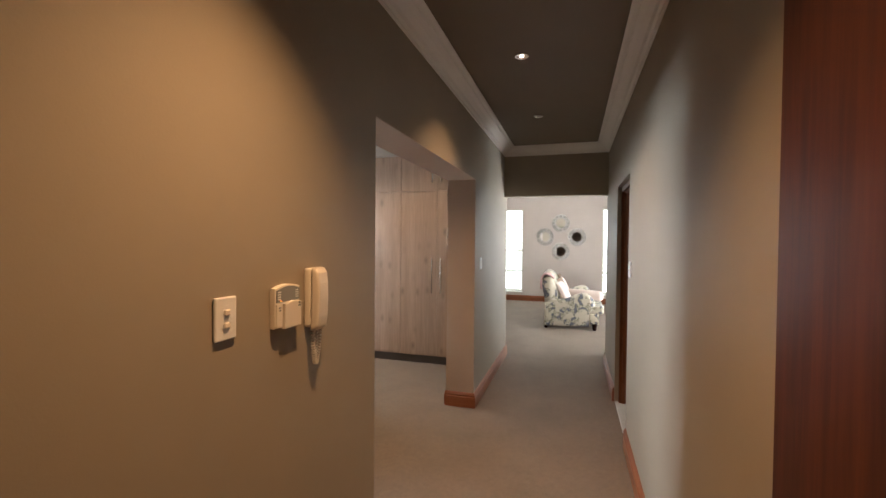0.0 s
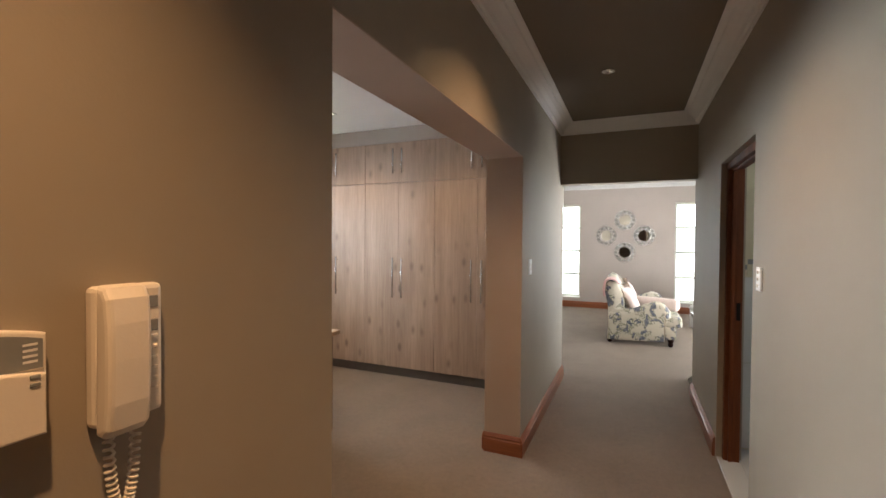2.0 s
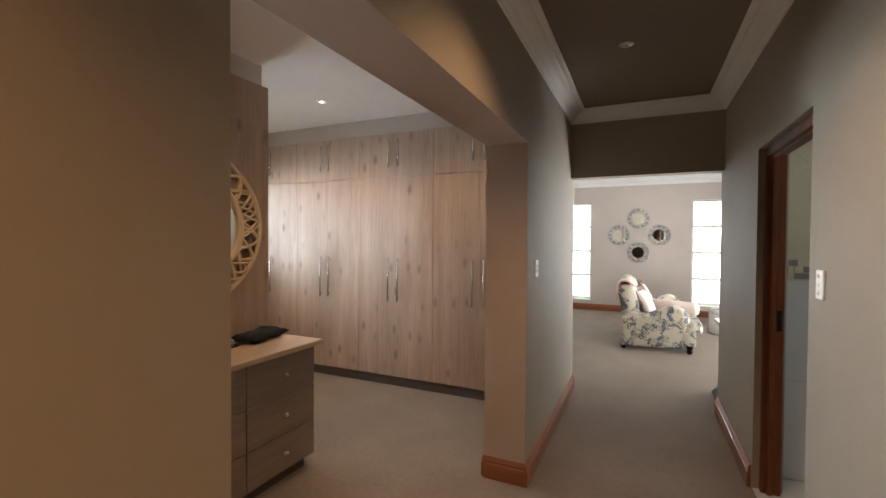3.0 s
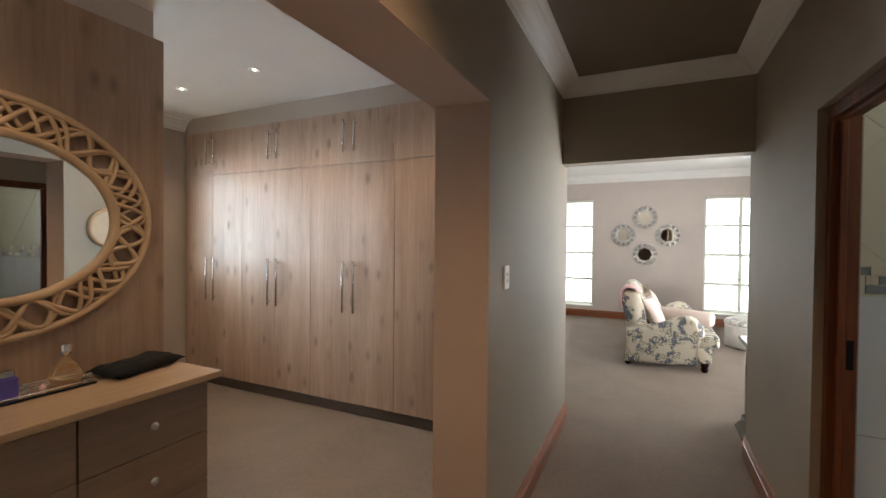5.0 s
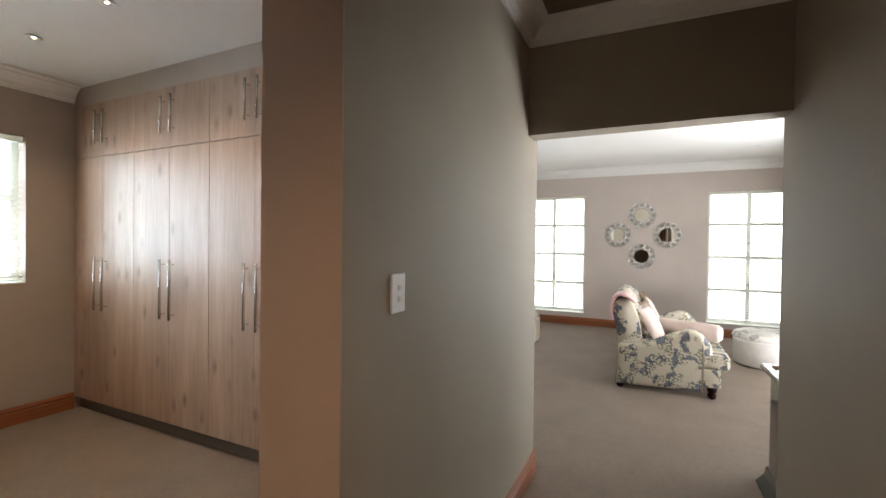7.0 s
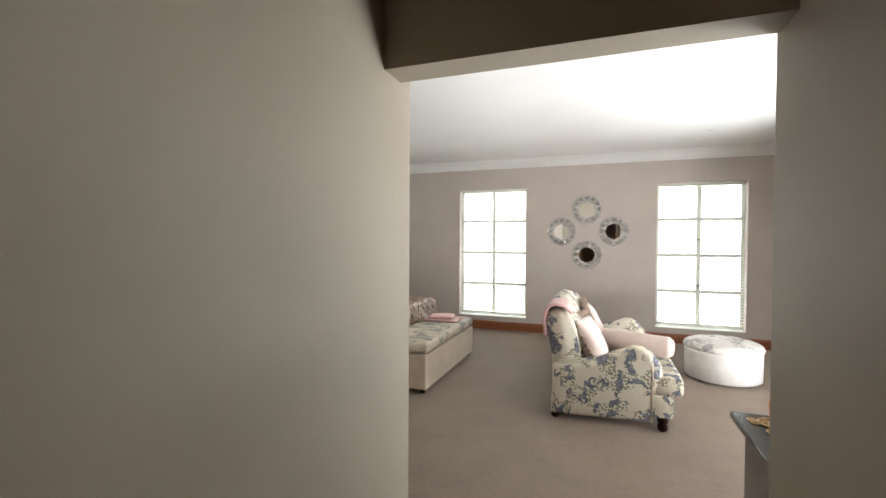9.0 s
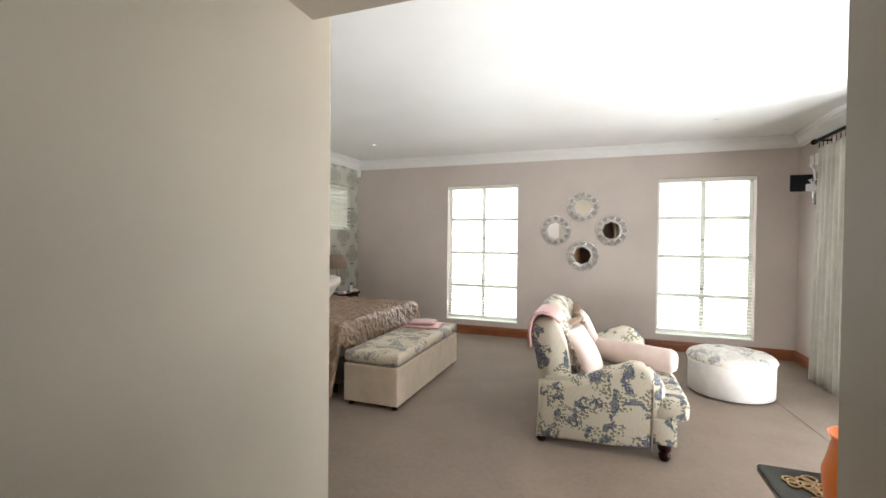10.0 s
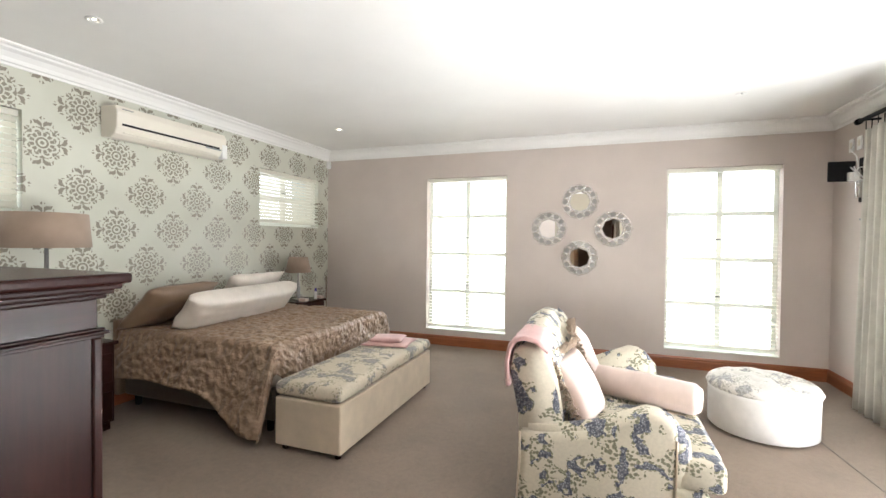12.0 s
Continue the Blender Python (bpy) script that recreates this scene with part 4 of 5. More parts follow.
for i in range(NX + 1):
    row = []
    for j in range(NY + 1):
        sx = BX0 + 0.03 + (BX1 - BX0 - 0.03 + HANG_F) * i / NX
        sy = BY0 - HANG_S + (BY1 - BY0 + 2 * HANG_S) * j / NY
        ox, oy = max(0.0, sx - BX1), max(0.0, BY0 - sy) + max(0.0, sy - BY1)
        sgn = -1 if sy < 0 else 1
        if sy < 0:
            g = min(1.0, max(0.0, (sx - BX1 + 0.75) / 0.75))
            oy *= 1 + 0.62 * g * g * (3 - 2 * g)
            ox *= 1 - 0.55 * min(1.0, max(0.0, (BY0 + 0.30 - sy) / 0.30))
        drop = math.hypot(ox, oy)
        soft = 0.05
        down = max(0.0, drop - soft) if drop > soft else 0.0
        down += 0.5 * min(drop, soft) ** 2 / soft
        x, y = min(sx, BX1) + min(ox, soft) * 0.6, max(BY0, min(BY1, sy)) + sgn * min(oy, soft) * 0.6
        if drop > soft:
            fold = 0.022 * math.sin(9.0 * (sx - 0.7 * sy)) * min(1, (drop - soft) * 5)
            x += (fold * 0.5) * ox / drop
            y += sgn * (fold + 0.30 * (drop - soft)) * oy / drop
        z = 0.685 - down + 0.012 * noise.noise(Vector((sx * 3, sy * 3, 1)))
        puff = 0.020 * (0.35 - abs(noise.noise(Vector((sx * 9, sy * 9, 4))))) + 0.020 * (0.3 - abs(noise.noise(Vector((sx * 19, sy * 19, 9)))))
        if drop > soft:
            y += sgn * puff * oy / drop
            x += puff * ox / drop
        else:
            z += puff
        row.append(bm.verts.new((x, y, max(z, 0.06))))
    vs.append(row)
for i in range(NX):
    for j in range(NY):
        bm.faces.new((vs[i][j], vs[i + 1][j], vs[i + 1][j + 1], vs[i][j + 1]))
cov = part("coverlet", bm, QUILT, t, "bronze quilted satin coverlet", True)
so = cov.modifiers.new("thick", "SOLIDIFY")
so.thickness, so.offset = 0.012, 0.0


def pillow(name, at, size, turn, mat, label, group="pillows on the bed", seed=0):
    t = thing(name, (at[0], at[1], at[2]), label, "pillow", group)
    part("cover", cushion(*size, 16, 2.8, pose(0, 0, 0, *turn), 0.02, seed), mat, t, "", True)
    return t


pillow("pillow", (-3.66, 8.40, 0.87), (0.52, 0.76, 0.18), (0, -44, 6), BRONZE_SATIN, "bronze satin pillow leaning on the headboard")
pillow("pillow", (-3.68, 9.36, 0.89), (0.52, 0.76, 0.17), (0, -52, -4), SATIN, "champagne satin pillow leaning on the headboard", seed=5)
t = thing("bolster", (-3.30, 9.02, 0.735), "long champagne satin bolster lying across the bed", "pillow", "pillows on the bed")
t.matrix_basis = pose(-3.30, 8.90, 0.845, 0, 0, 3)
part("cover", cushion(0.33, 1.48, 0.20, 24, 9.0, pose(0, 0, 0.0, 0, -52, 0), 0.008, 8), SATIN, t, "", True)


def bedside(y, label):
    t = thing("nightstand", (-3.68, y, 0), label, "nightstand", "nightstands")
    part("body", box(-0.24, 0.2, -0.24, 0.24, 0.06, 0.65, 0.005), MAHOGANY, t)
    part("top", box(-0.26, 0.22, -0.26, 0.26, 0.65, 0.68, 0.008, 2), MAHOGANY_Y, t)
    for z in (0.08, 0.37):
        d = part("drawer", box(0.198, 0.212, -0.22, 0.22, z, z + 0.22, 0.004), MAHOGANY, t)
        part("knob", lathe([(0.008, 0.21), (0.014, 0.225), (0.01, 0.235)], 10, (0, 0, z + 0.11), "x"), STEEL, d)
    part("plinth", box(-0.22, 0.18, -0.22, 0.22, 0, 0.06), MAHOGANY, t)


def table_lamp(x, y, z, k, label):
    t = thing("table_lamp", (x, y, z), label, "lamp", "bedside lamps")
    part("base", lathe([(0.07, 0), (0.075, 0.012), (0.03, 0.022), (0.018, 0.03)], 24), CHROME, t, "", True)
    part("stem", lathe([(0.016, 0.03), (0.03, 0.06), (0.018, 0.10), (0.028, 0.15), (0.016, 0.20), (0.012, 0.36 + 0.55 * (k - 1.25))], 20), CRYSTAL, t, "glass stem", True)
    part("shade", lathe([(0.13 * k, 0.36 + 0.19 * (k - 1.25) * 2.9), (0.132 * k, 0.36 + 0.19 * (k - 1.25) * 2.9), ((0.098 if k < 1.5 else 0.122) * k, 0.56 + 0.19 * (k - 1.25) * 3.2), ((0.096 if k < 1.5 else 0.12) * k, 0.56 + 0.19 * (k - 1.25) * 3.2)], 36), SHADE, t, "taupe drum shade", True)
    return t


bedside(10.26, "dark mahogany nightstand beside the bed")
bedside(7.55, "dark mahogany nightstand beside the bed")
table_lamp(-3.72, 10.26, 0.68, 1.25, "bedside lamp with a taupe shade and glass stem")
table_lamp(-3.60, 7.42, 0.68, 1.9, "large bedside lamp with a taupe drum shade")
t = thing("spray_bottle", (-3.55, 10.40, 0.68), "small white and blue bottle on the nightstand", "bottle")
part("body", lathe([(0.018, 0), (0.02, 0.01), (0.02, 0.09), (0.01, 0.105)], 14), WHITE_PLASTIC, t, "", True)
part("cap", lathe([(0.014, 0.10), (0.014, 0.14), (0.01, 0.145)], 12), BLUE_GLASS, t, "blue cap", True)
for y, w in ((10.14, 0.08), (10.47, 0.06)):
    t = thing("small_box", (-3.54, y, 0.68), "small pinkish box on the nightstand", "box", "boxes on the nightstand")
    part("body", box(-0.05, 0.05, -w / 2, w / 2, 0, 0.035, 0.004), PINK_PALE, t)
t = thing("standing_rod", (HEAD + 0.10, 11.10, 0), "slim steel stand in the corner by the nightstand", "stand")
part("pole", tube([(0, 0, 0.01), (0, 0, 0.92)], 0.016, 10), STEEL, t)
part("foot", lathe([(0.08, 0), (0.08, 0.012), (0.02, 0.016)], 16), STEEL, t)

# bench at the foot of the bed
t = thing("storage_bench", (-1.833, 8.765, 0), "cream suede storage bench with a floral padded lid", "bench")
part("body", box(-0.265, 0.265, -0.810, 0.810, 0.04, 0.375, 0.012, 2), CALICO, t)
part("lid", box(-0.272, 0.272, -0.818, 0.818, 0.380, 0.488, 0.045, 4), FLORAL_MUTED, t, "padded floral lid", True)
for x in (-0.215, 0.215):
    for y in (-0.755, 0.755):
        part("foot", lathe([(0.022, 0), (0.03, 0.04)], 12, (x, y, 0)), MAHOGANY, t)
for k, (dx, dy, z, a, w) in enumerate(((0.0, 0.0, 0.500, 8, 0.46), (-0.02, 0.0, 0.532, 14, 0.32))):
    t = thing("folded_nightwear", (-1.86 + dx, 9.25 + dy, z), "pink folded cotton cover on the bench", "textile", "pink textiles")
    part("cloth", cushion(w, w * 0.9, 0.045 if k else 0.026, 12, 5.0, pose(0, 0, 0, 0, 0, a), 0.006, k), PINK, t, "", True)

# sofa
SX, SY = 0.03, 7.83
t = thing("loveseat", (SX, SY, 0), "two-seat roll-arm sofa in blue floral cream linen", "sofa")
SW = 1.55
ARM = [(-0.43, 0.035), (0.0, 0.05), (0.355, 0.065), (0.365, 0.40), (0.37, 0.52), (0.35, 0.595), (0.29, 0.635), (0.22, 0.64), (0.13, 0.60), (0.03, 0.54), (-0.08, 0.50), (-0.20, 0.475), (-0.30, 0.46), (-0.40, 0.455), (-0.405, 0.30)]
for y0, y1 in ((0.0, 0.17), (SW - 0.17, SW)):
    part("arm", extrude(ARM, y0, y1, "y", 0.045, 4), FLORAL, t, "", True)
for y0, y1 in ((0.012, 0.158), (SW - 0.158, SW - 0.012)):
    part("arm_roll", tube([(-0.36, (y0 + y1) / 2, 0.435), (-0.15, (y0 + y1) / 2, 0.445), (0.0, (y0 + y1) / 2, 0.475), (0.12, (y0 + y1) / 2, 0.53), (0.22, (y0 + y1) / 2, 0.562), (0.30, (y0 + y1) / 2, 0.555), (0.355, (y0 + y1) / 2, 0.49), (0.37, (y0 + y1) / 2, 0.36), (0.37, (y0 + y1) / 2, 0.16)], [0.055, 0.065, 0.072, 0.075, 0.076, 0.076, 0.072, 0.066, 0.06], 16), FLORAL, t, "", True)
part("seat_base", box(-0.40, 0.48, 0.165, SW - 0.165, 0.10, 0.28, 0.02, 2), FLORAL, t, "", True)
BACK = [(-0.43, 0.035), (-0.16, 0.05), (-0.17, 0.45), (-0.22, 0.72), (-0.27, 0.86), (-0.32, 0.92), (-0.39, 0.935), (-0.45, 0.90), (-0.465, 0.80), (-0.42, 0.55), (-0.405, 0.3)]
bm = bmesh.new()
rings = []
for k in range(25):
    f = k / 24
    lift = 0.055 * math.sin(math.pi * f) ** 2 - 0.05 * (abs(2 * f - 1) ** 8)
    rings.append([bm.verts.new((x, 0.06 + (SW - 0.12) * f, z + lift * max(0.0, (z - 0.5) / 0.4))) for x, z in BACK])
bm.faces.new(rings[0])
bm.faces.new(rings[-1])
for a, b in zip(rings, rings[1:]):
    for k in range(len(BACK)):
        bm.faces.new((a[k], a[(k + 1) % len(BACK)], b[(k + 1) % len(BACK)], b[k]))
part("backrest", bm, FLORAL, t, "", True)
for y in (0.004, SW - 0.004):
    part("piping", tube([(-0.415, y, 0.05), (-0.40, y, 0.30), (-0.40, y, 0.455)], 0.006, 6), CALICO, t, "", True)
    part("piping", tube([(0.345, y, 0.07), (0.352, y, 0.40), (0.352, y, 0.52)], 0.006, 6), CALICO, t, "", True)
for y0, y1 in ((0.155, SW / 2 - 0.004), (SW / 2 + 0.004, SW - 0.155)):
    part("seat_cushion", box(-0.17, 0.585, y0, y1, 0.275, 0.425, 0.05, 4), FLORAL, t, "", True)
    part("back_cushion", cushion(0.46, y1 - y0 + 0.02, 0.13, 14, 3.2, pose(-0.245, (y0 + y1) / 2, 0.72, 0, 70, 0)), FLORAL, t, "", True)
part("front_corner", box(0.36, 0.575, 0.02, 0.19, 0.278, 0.425, 0.04, 3), FLORAL, t, "", True)
part("front_corner", box(0.36, 0.575, SW - 0.19, SW - 0.02, 0.278, 0.425, 0.04, 3), FLORAL, t, "", True)
part("front_rail", box(0.35, 0.50, 0.012, SW - 0.012, 0.11, 0.283, 0.015, 2), FLORAL, t, "", True)
for x in (-0.385, 0.43):
    for y in (0.055, SW - 0.055):
        part("leg", lathe([(0.024, 0), (0.036, 0.018), (0.04, 0.045), (0.028, 0.058), (0.042, 0.075), (0.042, 0.115)], 16, (x, y, 0)), MAHOGANY, t, "turned dark wooden leg", True)


def throw_cushion(at, turn, seed):
    t = thing("throw_cushion", at, "pale pink satin cushion with a brown fringe", "cushion", "cushions on the sofa")
    m = pose(0, 0, 0, *turn)
    c = part("cover", cushion(0.42, 0.42, 0.14, 14, 2.8, m, 0.01, seed), PINK_PALE, t, "", True)
    r2 = random.Random(seed)
    bm = bmesh.new()
    for k in range(150):
        f = -0.21 + 0.42 * k / 149
        p, q = Vector((-0.205, f, 0)), Vector((-0.25 + r2.uniform(-0.01, 0.01), f + r2.uniform(-0.02, 0.02), r2.uniform(-0.035, 0.035)))
        tube([m @ p, m @ ((p + q) / 2 + Vector((0, 0, r2.uniform(-0.012, 0.012)))), m @ q], [0.005, 0.006, 0.003], 4, bm=bm)
        p, q = Vector((f, -0.205, 0)), Vector((f + r2.uniform(-0.02, 0.02), -0.245 + r2.uniform(-0.01, 0.01), r2.uniform(-0.03, 0.03)))
        tube([m @ p, m @ ((p + q) / 2 + Vector((0, 0, r2.uniform(-0.012, 0.012)))), m @ q], [0.005, 0.006, 0.003], 4, bm=bm)
    part("fringe", bm, FRINGE, c, "brown looped fringe")
    return t


throw_cushion((-0.08, 8.22, 0.615), (0, 62, -14), 1)
throw_cushion((-0.07, 8.84, 0.65), (0, 66, 4), 2)
t = thing("bolster", (0.20, 8.44, 0.53), "pale pink satin bolster lying across the sofa seat", "cushion", "cushions on the sofa", 0)
t.matrix_basis = pose(0.30, 8.62, 0.522, 0, 0, 68)
part("cover", lathe([(0.02, -0.34), (0.07, -0.335), (0.095, -0.30), (0.1, 0.0), (0.095, 0.30), (0.07, 0.335), (0.02, 0.34)], 24, (0, 0, 0), "y"), PINK_PALE, t, "", True)
bm = bmesh.new()
rows = []
line = [(-0.485, 0.68), (-0.50, 0.80), (-0.48, 0.90), (-0.44, 0.945), (-0.385, 0.958), (-0.31, 0.945), (-0.25, 0.89)]
for j in range(13):
    y = 0.03 + 0.42 * j / 12
    rows.append([bm.verts.new((x + 0.006 * math.sin(j * 1.7 + k), y + 0.012 * math.sin(k * 1.3), z + 0.005 * math.sin(j * 1.1 + k * 2))) for k, (x, z) in enumerate(line)])
for j in range(12):
    for k in range(len(line) - 1):
        bm.faces.new((rows[j][k], rows[j + 1][k], rows[j + 1][k + 1], rows[j][k + 1]))
t = thing("throw_blanket", (SX, SY, 0), "folded pink throw hanging over the sofa back", "blanket")
c = part("cloth", bm, PINK, t, "", True)
so = c.modifiers.new("thick", "SOLIDIFY")
so.thickness = 0.022

# ottoman
t = thing("ottoman", (1.25, 9.60, 0), "oval white ottoman with a buttoned floral top", "ottoman")
part("drum", lathe([(0.352, 0.02), (0.364, 0.03), (0.366, 0.30), (0.371, 0.335)], 56), WHITE_LEATHER, t, "white leatherette drum", True)
bm = bmesh.new()
NR, NT = 16, 64
buttons = [(0, 0)] + [(0.16 * math.cos(a), 0.16 * math.sin(a)) for a in [k * math.pi / 3 for k in range(6)]] + [(0.28 * math.cos(a), 0.28 * math.sin(a)) for a in [k * math.pi / 5 for k in range(10)]]
ring0 = None
for i in range(NR + 1):
    ring = []
    for k in range(NT):
        a = 2 * math.pi * k / NT
        r = 0.381 * (i / NR) ** 0.8 + 0.0005
        x, y = r * math.cos(a), r * math.sin(a)
        z = 0.345 + 0.085 * (max(0, 1 - (r / 0.382) ** 5)) ** 0.5
        z -= sum(0.028 * math.exp(-((x - bx) ** 2 + (y - by) ** 2) / 0.0012) for bx, by in buttons)
        ring.append(bm.verts.new((x, y, z)))
    if ring0:
        for k in range(NT):
            bm.faces.new((ring0[k], ring0[(k + 1) % NT], ring[(k + 1) % NT], ring[k]))
    ring0 = ring
low = [bm.verts.new((v.co.x * 0.97, v.co.y * 0.97, 0.332)) for v in ring0]
for k in range(NT):
    bm.faces.new((ring0[k], ring0[(k + 1) % NT], low[(k + 1) % NT], low[k]))
top = part("top", bm, FLORAL_PALE, t, "buttoned floral cushion top", True)
for bx, by in buttons:
    part("button", lathe([(0.010, 0.0), (0.008, 0.006), (0.001, 0.008)], 8, (bx, by, 0.400)), FLORAL_PALE, top)
for a in range(4):
    part("foot", lathe([(0.02, 0), (0.02, 0.025)], 10, (0.3 * math.cos(a * 1.571 + 0.7), 0.3 * math.sin(a * 1.571 + 0.7), 0)), BLACK_METAL, t)

setting("carpet_seam", box(1.60, 1.606, NEAR + 0.3, 10.6, 0.0, 0.0025), PLINTH, "dark seam line in the carpet", "seam").matrix_basis = Matrix.Translation((1.6, 9.4, 0)) @ pose(0, 0, 0, 0, 0, 4) @ Matrix.Translation((-1.6, -9.4, 0))


# four round mirrors
def round_mirror(x, z, k):
    t = thing("round_mirror", (x, FAR, z), "small round mirror in a pierced silver scroll frame", "mirror", "four wall mirrors")
    t.matrix_basis = t.matrix_basis @ Matrix.Diagonal((1.07, 1.0, 1.07, 1.0))
    part("glass", lathe([(0.001, -0.012), (0.115, -0.012), (0.115, -0.006), (0.001, -0.006)], 8, (0, 0, 0), "y"), MIRROR, t, "octagonal mirror glass")
    # Grey disc added behind the scrolls as the shade in their gaps.
    part("backing", lathe([(0.001, -0.005), (0.192, -0.005), (0.192, -0.001), (0.001, -0.001)], 24, (0, 0, 0), "y"), GAP_SHADE, t)
    n = 12
    for i in range(n):
        a = 2 * math.pi * i / n
        c = (0.168 * math.cos(a), -0.012, 0.168 * math.sin(a))
        pts = [(c[0] + 0.036 * math.cos(b) * (1 + 0.15 * math.cos(3 * b)), -0.014, c[2] + 0.036 * math.sin(b)) for b in [2 * math.pi * j / 16 for j in range(16)]]
        bm = tube(pts, 0.0085, 6, True)
        b2 = a + math.pi / n
        lathe([(0.002, -0.008), (0.018, -0.012), (0.014, -0.022), (0.002, -0.026)], 8, (0.152 * math.cos(b2), 0, 0.152 * math.sin(b2)), "y", bm)
        lathe([(0.002, -0.008), (0.013, -0.012), (0.010, -0.020), (0.002, -0.024)], 8, (0.196 * math.cos(b2), 0, 0.196 * math.sin(b2)), "y", bm)
        part("scroll", bm, SILVER, t, "", True)
    part("inner_rim", tube([(0.124 * math.cos(2 * math.pi * j / 40), -0.013, 0.124 * math.sin(2 * math.pi * j / 40)) for j in range(40)], 0.010, 6, True), SILVER, t, "", True)


for x, z in ((-0.220, 1.988), (-0.60, 1.645), (0.174, 1.645), (-0.216, 1.278)):
    round_mirror(x, z, 0)

# air conditioner
t = thing("air_conditioner", (HEAD, 8.565, 2.325), "cream split air-conditioning unit high on the wallpapered wall", "air conditioner")
prof = [(0.0, 0.0), (0.12, -0.01), (0.17, 0.02), (0.20, 0.07), (0.205, 0.20), (0.18, 0.255), (0.0, 0.262)]
part("body", extrude(prof, -0.565, 0.565, "y", 0.012, 3), CREAM_PLASTIC, t, "", False)
part("air_slot", box(0.196, 0.207, -0.52, 0.47, 0.088, 0.106, 0.002), BLACK_METAL, t, "dark air slot")
part("louvre", box(0.165, 0.197, -0.50, 0.43, 0.030, 0.040, 0.003), CREAM_PLASTIC, t)
part("end_cap", box(0.05, 0.209, 0.505, 0.572, 0.0, 0.15, 0.012, 2), WHITE_PLASTIC, t)
part("label_strip", box(0.204, 0.208, 0.30, 0.49, 0.072, 0.087), GREY_PLASTIC, t)
part("badge", box(0.203, 0.2075, -0.52, -0.43, 0.222, 0.228), GREY_PLASTIC, t)

# motion sensor in the far corner
t = thing("motion_sensor", (HEAD + 0.03, FAR - 0.03, 2.62), "small white motion sensor in the ceiling corner", "sensor")
part("body", box(-0.028, 0.028, -0.028, 0.028, -0.05, 0.06, 0.012, 2), WHITE_PLASTIC, t)

# tallboy beside the entrance
t = thing("tallboy", (-1.41, 6.41, 0), "tall dark mahogany chest with a moulded cornice", "chest")
TW, TD = 1.15, 0.60       # extends to -x and -y from the corner
part("carcass", box(-TW, -0.008, -TD, -0.025, 0.10, 1.17, 0.003), MAHOGANY, t)
part("frieze", box(-TW - 0.005, -0.002, -TD, -0.012, 1.195, 1.285, 0.003), MAHOGANY_Y, t)


def moulding(z0, steps, mat):
    bm = None
    for d, a, b in steps:
        bm = box(-TW - d, d, -TD, d, z0 + a, z0 + b, 0.004, 2, bm=bm)
    return bm


part("moulding", moulding(1.165, ((0.004, 0.0, 0.012), (0.014, 0.012, 0.022), (0.006, 0.022, 0.031)), MAHOGANY_Y), MAHOGANY_Y, t)
part("cornice", moulding(1.285, ((0.008, 0.0, 0.014), (0.022, 0.014, 0.028), (0.036, 0.028, 0.044)), MAHOGANY_Y), MAHOGANY_Y, t)
part("top", box(-TW - 0.052, 0.052, -TD, 0.058, 1.329, 1.362, 0.010, 3), MAHOGANY_Y, t, "polished dark top")
part("base", box(-TW - 0.02, 0.016, -TD, 0.020, 0.0, 0.145, 0.008, 2), MAHOGANY, t)
for k in range(4):
    z = 0.155 + 0.252 * k
    d = part("drawer", box(-TW + 0.03, -0.03, -0.026, 0.004, z, z + 0.243, 0.006, 2), MAHOGANY, t)
    for x in (-0.9, -0.28):
        part("knob", lathe([(0.008, 0.0), (0.009, 0.02), (0.02, 0.028), (0.018, 0.038), (0.003, 0.042)], 12, (x, 0, z + 0.12), "y"), STEEL, d, "", True)
part("stile", box(-0.03, -0.002, -0.025, 0.002, 0.145, 1.165, 0.004), MAHOGANY, t)

# low black chest beyond the entrance
t = thing("console_chest", (0.545, 5.80, 0), "low black-green lacquered chest with drawers and steel handles", "chest")
part("body", box(0.03, 1.17, 0.002, 0.49, 0.09, 0.685, 0.004), EBONY, t)
part("top", box(-0.015, 1.22, 0.0, 0.545, 0.705, 0.735, 0.008, 2), EBONY, t, "polished black-green top")
part("moulding", box(0.01, 1.19, 0.0, 0.52, 0.685, 0.705, 0.006, 2), EBONY, t)
part("base", extrude([(0.03, 0.10), (0.02, 0.09), (0.015, 0.05), (-0.03, 0.0), (1.23, 0.0), (1.185, 0.05), (1.18, 0.09), (1.17, 0.10)], 0.002, 0.53, "y", 0.005), EBONY, t)
for k, z in enumerate((0.12, 0.31, 0.50)):
    d = part("drawer", box(0.06, 1.14, 0.488, 0.503, z, z + 0.175, 0.004), EBONY, t)
    for x in (0.3, 0.9):
        hb = tube([(x - 0.05, 0.503, z + 0.09), (x - 0.05, 0.53, z + 0.085), (x + 0.05, 0.53, z + 0.085), (x + 0.05, 0.503, z + 0.09)], 0.005, 6)
        part("handle", hb, STEEL, d, "steel pull handle", True)
rnd = random.Random(7)
t = thing("lace_runner", (0.50, 5.84, 0.7355), "ochre crocheted lace runner on the black chest", "runner")
bm = box(0.20, 1.0, 0.10, 0.36, 0.0, 0.002)
part("cloth", bm, CALICO, t)
bm = bmesh.new()
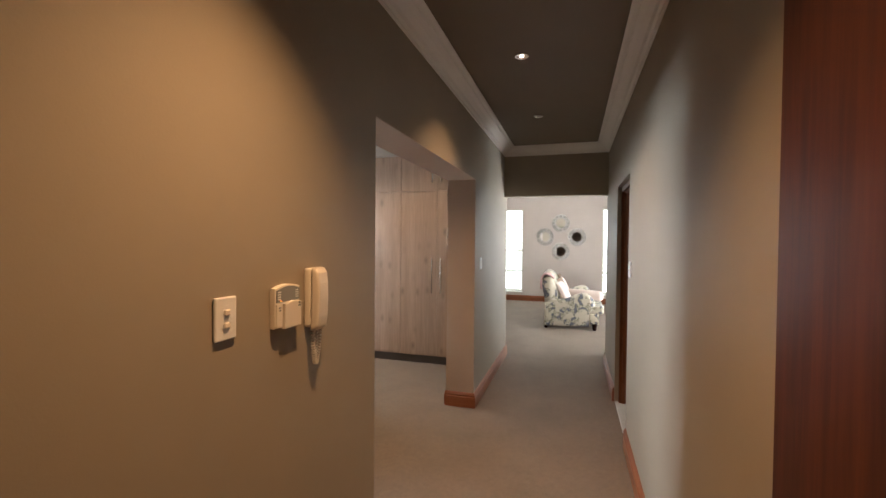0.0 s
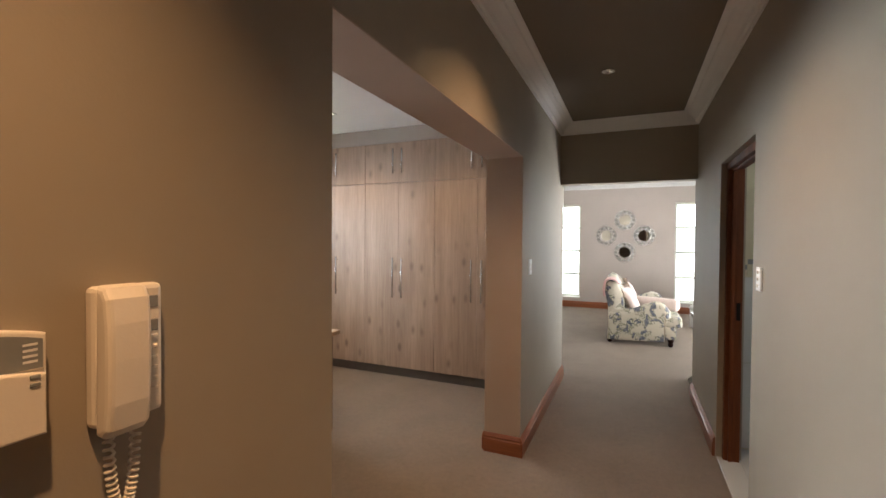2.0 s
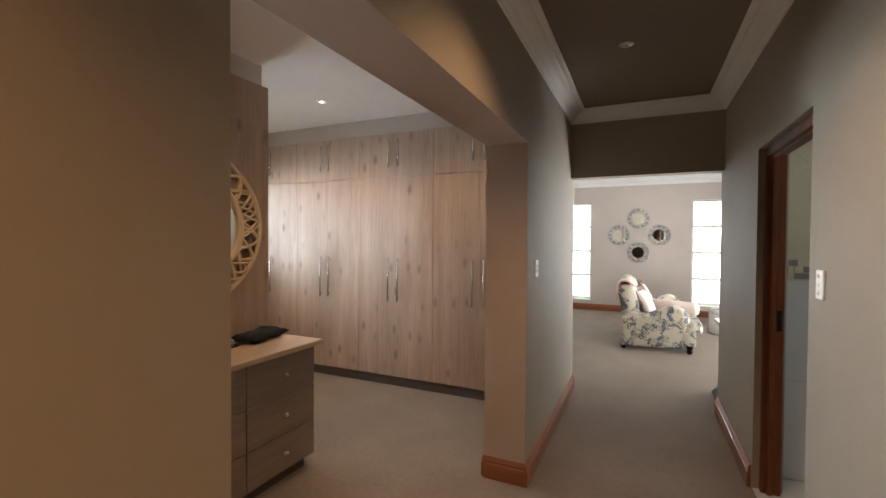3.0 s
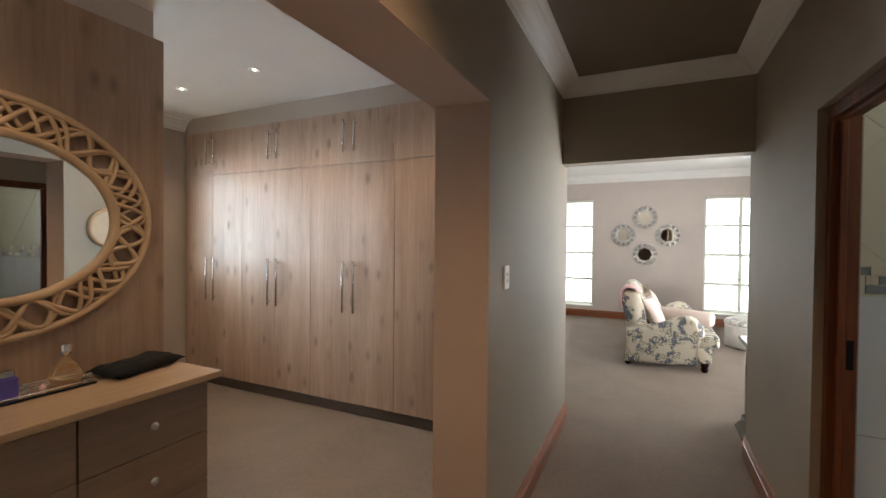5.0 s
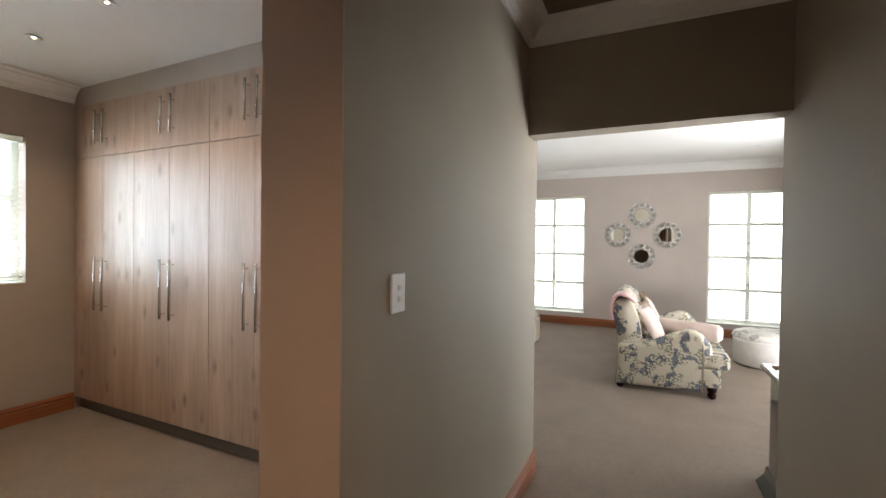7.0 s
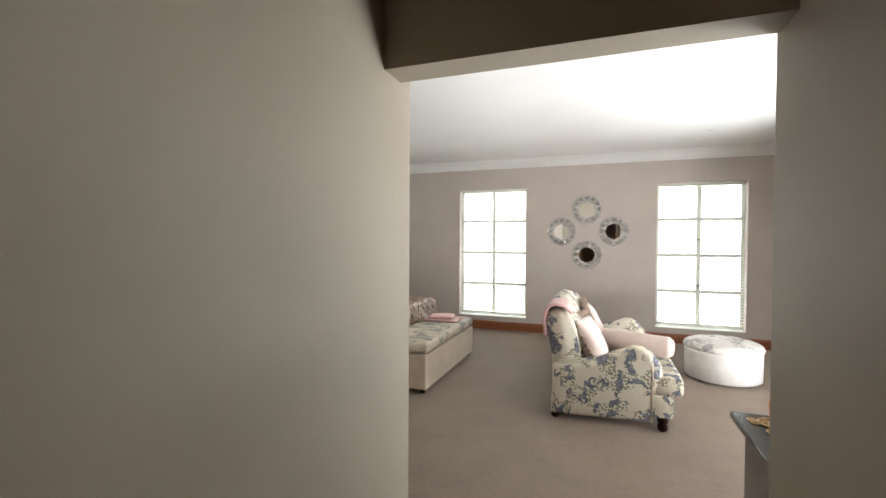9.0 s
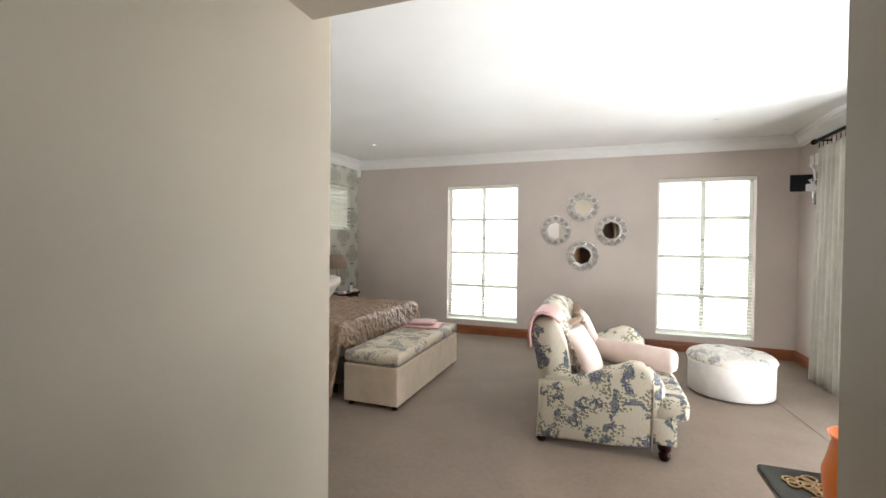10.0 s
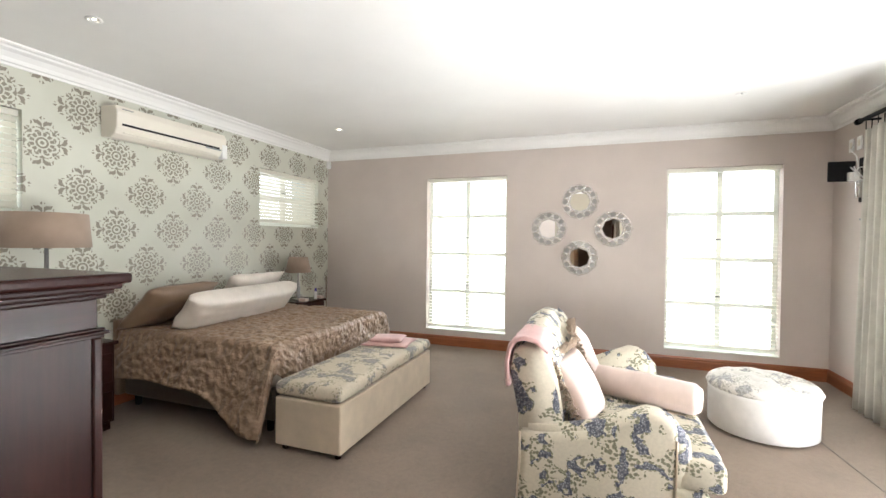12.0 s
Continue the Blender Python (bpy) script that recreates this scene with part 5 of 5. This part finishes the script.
for k in range(230):
    f = k / 230
    side = k % 4
    u, v = rnd.uniform(0.09, 1.1), rnd.uniform(0.02, 0.10)
    x, y = ((u, v + 0.0), (u, 0.36 + v), (0.10 + v, rnd.uniform(0.04, 0.45)), (1.0 + v, rnd.uniform(0.04, 0.45)))[side]
    r = rnd.uniform(0.012, 0.02)
    tube([(x + r * math.cos(b), y + r * math.sin(b), 0.0035) for b in [i * math.pi / 4 for i in range(8)]], 0.003, 4, True, bm=bm)
tagged(part("lace_edge", bm, LACE, t), "openwork lace border", kind="stuff")
t = thing("orange_vase", (0.655, 5.98, 0.738), "bright orange ribbed vase on the lace runner", "vase")
part("body", lathe([(0.05, 0), (0.062, 0.02), (0.085, 0.09), (0.09, 0.15), (0.075, 0.21), (0.07, 0.235), (0.08, 0.25), (0.072, 0.25), (0.06, 0.22), (0.01, 0.2)], 28), ORANGE, t, "", True)


# curtains on a rail along the terrace door
def curtain(y0, y1, x, z1, folds, depth, mat, label, seed):
    bm = bmesh.new()
    n, nz = 130, 14
    r2 = random.Random(seed)
    ph = [r2.uniform(-0.5, 0.5) for _ in range(folds + 2)]
    cols = []
    for i in range(n + 1):
        f = i / n
        a = f * folds
        w = math.sin(2 * math.pi * a + ph[int(a)] * 0.6)
        col = []
        for k in range(nz + 1):
            g = k / nz
            amp = depth * (0.55 + 0.6 * g)
            spread = 1 + 0.10 * g
            col.append(bm.verts.new((x + amp * w - 0.02 * g, y1 + (y0 - y1) * f * spread - 0.06 * g * (f - 0.3) + 0.006 * math.sin(7 * g + i), z1 + (0.02 - z1) * g)))
        cols.append(col)
    for i in range(n):
        for k in range(nz):
            bm.faces.new((cols[i][k], cols[i + 1][k], cols[i + 1][k + 1], cols[i][k + 1]))
    t = thing("curtain", (0, 0, 0), label, "curtain", "terrace curtains")
    c = part("drape", bm, mat, t, "", True)
    so = c.modifiers.new("thick", "SOLIDIFY")
    so.thickness = 0.004
    bm = bmesh.new()
    for i in range(0, folds + 1):
        yy = y1 + (y0 - y1) * i / folds
        tube([(x, yy, z1 - 0.01), (x, yy, z1 + 0.075)], 0.004, 5, bm=bm)
    part("hook", bm, BLACK_METAL, t)
    return t


curtain(9.62, 10.42, RIGHT - 0.13, 2.50, 9, 0.045, CURTAIN, "beige linen curtain gathered at the terrace door", 1)
curtain(9.10, 9.62, RIGHT - 0.10, 2.50, 5, 0.05, SHEER, "white satin lining curtain beside the beige curtain", 2)
t = thing("curtain_rail", (RIGHT - 0.13, 8.2, 2.60), "black iron curtain rail above the terrace door", "curtain rail")
part("rod", tube([(0, -2.2, 0), (0, 2.32, 0)], 0.018, 12), BLACK_METAL, t, "", True)
for s, y in ((-1, -2.2), (1, 2.32)):
    part("finial", lathe([(0.018, 0), (0.028, 0.006 * s), (0.028, 0.04 * s), (0.012, 0.05 * s)], 14, (0, y, 0), "y"), BLACK_METAL, t, "", True)
for y in (-2.0, 0.0, 2.27):
    part("bracket", tube([(0.128, y, 0.0), (0.0, y, 0.0)], 0.010, 8), BLACK_METAL, t, "", True)

# television bracket and sockets
t = thing("tv_bracket", (RIGHT, 10.68, 2.10), "black empty television wall bracket with white cables", "bracket")
part("wall_plate", box(-0.03, -0.001, -0.06, 0.06, -0.22, 0.20, 0.005), BLACK_METAL, t)
part("arm", box(-0.232, -0.03, -0.03, 0.03, 0.03, 0.10, 0.006), BLACK_METAL, t)
part("screen_plate", box(-0.31, -0.10, -0.050, -0.031, -0.03, 0.16, 0.006), BLACK_METAL, t)
part("pivot", lathe([(0.03, -0.18), (0.03, 0.08)], 14, (-0.06, -0.02, 0)), STEEL, t, "", True)
for k in range(3):
    pts = [(-0.07 - 0.07 * math.sin(f * 6.0 + k), -0.07 + 0.05 * math.cos(f * 5 + k * 2), 0.04 + 0.06 * math.sin(f * 7.5 + k * 1.4)) for f in [i / 30 for i in range(31)]]
    part("cable", tube(pts, 0.006, 6), WHITE_PLASTIC, t, "white cable", True)
part("cable", tube([(-0.01, 0.20, 0.34), (-0.05, 0.18, 0.30), (-0.07, 0.02, 0.22), (-0.08, -0.04, 0.12), (-0.10, -0.07, 0.06)], 0.006, 6), WHITE_PLASTIC, t, "white cable", True)
part("plug", box(-0.17, -0.09, -0.10, -0.05, -0.03, 0.05, 0.008), WHITE_PLASTIC, t, "white plug")
for y in (10.93, 10.79):
    t = thing("wall_socket", (RIGHT, y, 2.455), "white wall socket above the television bracket", "socket", "wall sockets")
    part("plate", box(-0.012, -0.001, -0.042, 0.042, -0.065, 0.065, 0.004), WHITE_PLASTIC, t)
    part("insert", box(-0.016, -0.011, -0.02, 0.02, -0.03, 0.03, 0.002), CREAM_PLASTIC, t)
t = thing("corner_shelf", (RIGHT - 0.001, 10.50, 1.70), "small grey wall shelf beside the curtain", "shelf")
part("board", box(-0.10, 0, -0.12, 0.06, 0.0, 0.02, 0.003), GREY_PLASTIC, t)
part("bracket", extrude([(-0.08, 0.0), (0.0, 0.0), (0.0, -0.08)], -0.04, -0.02, "y"), GREY_PLASTIC, t)
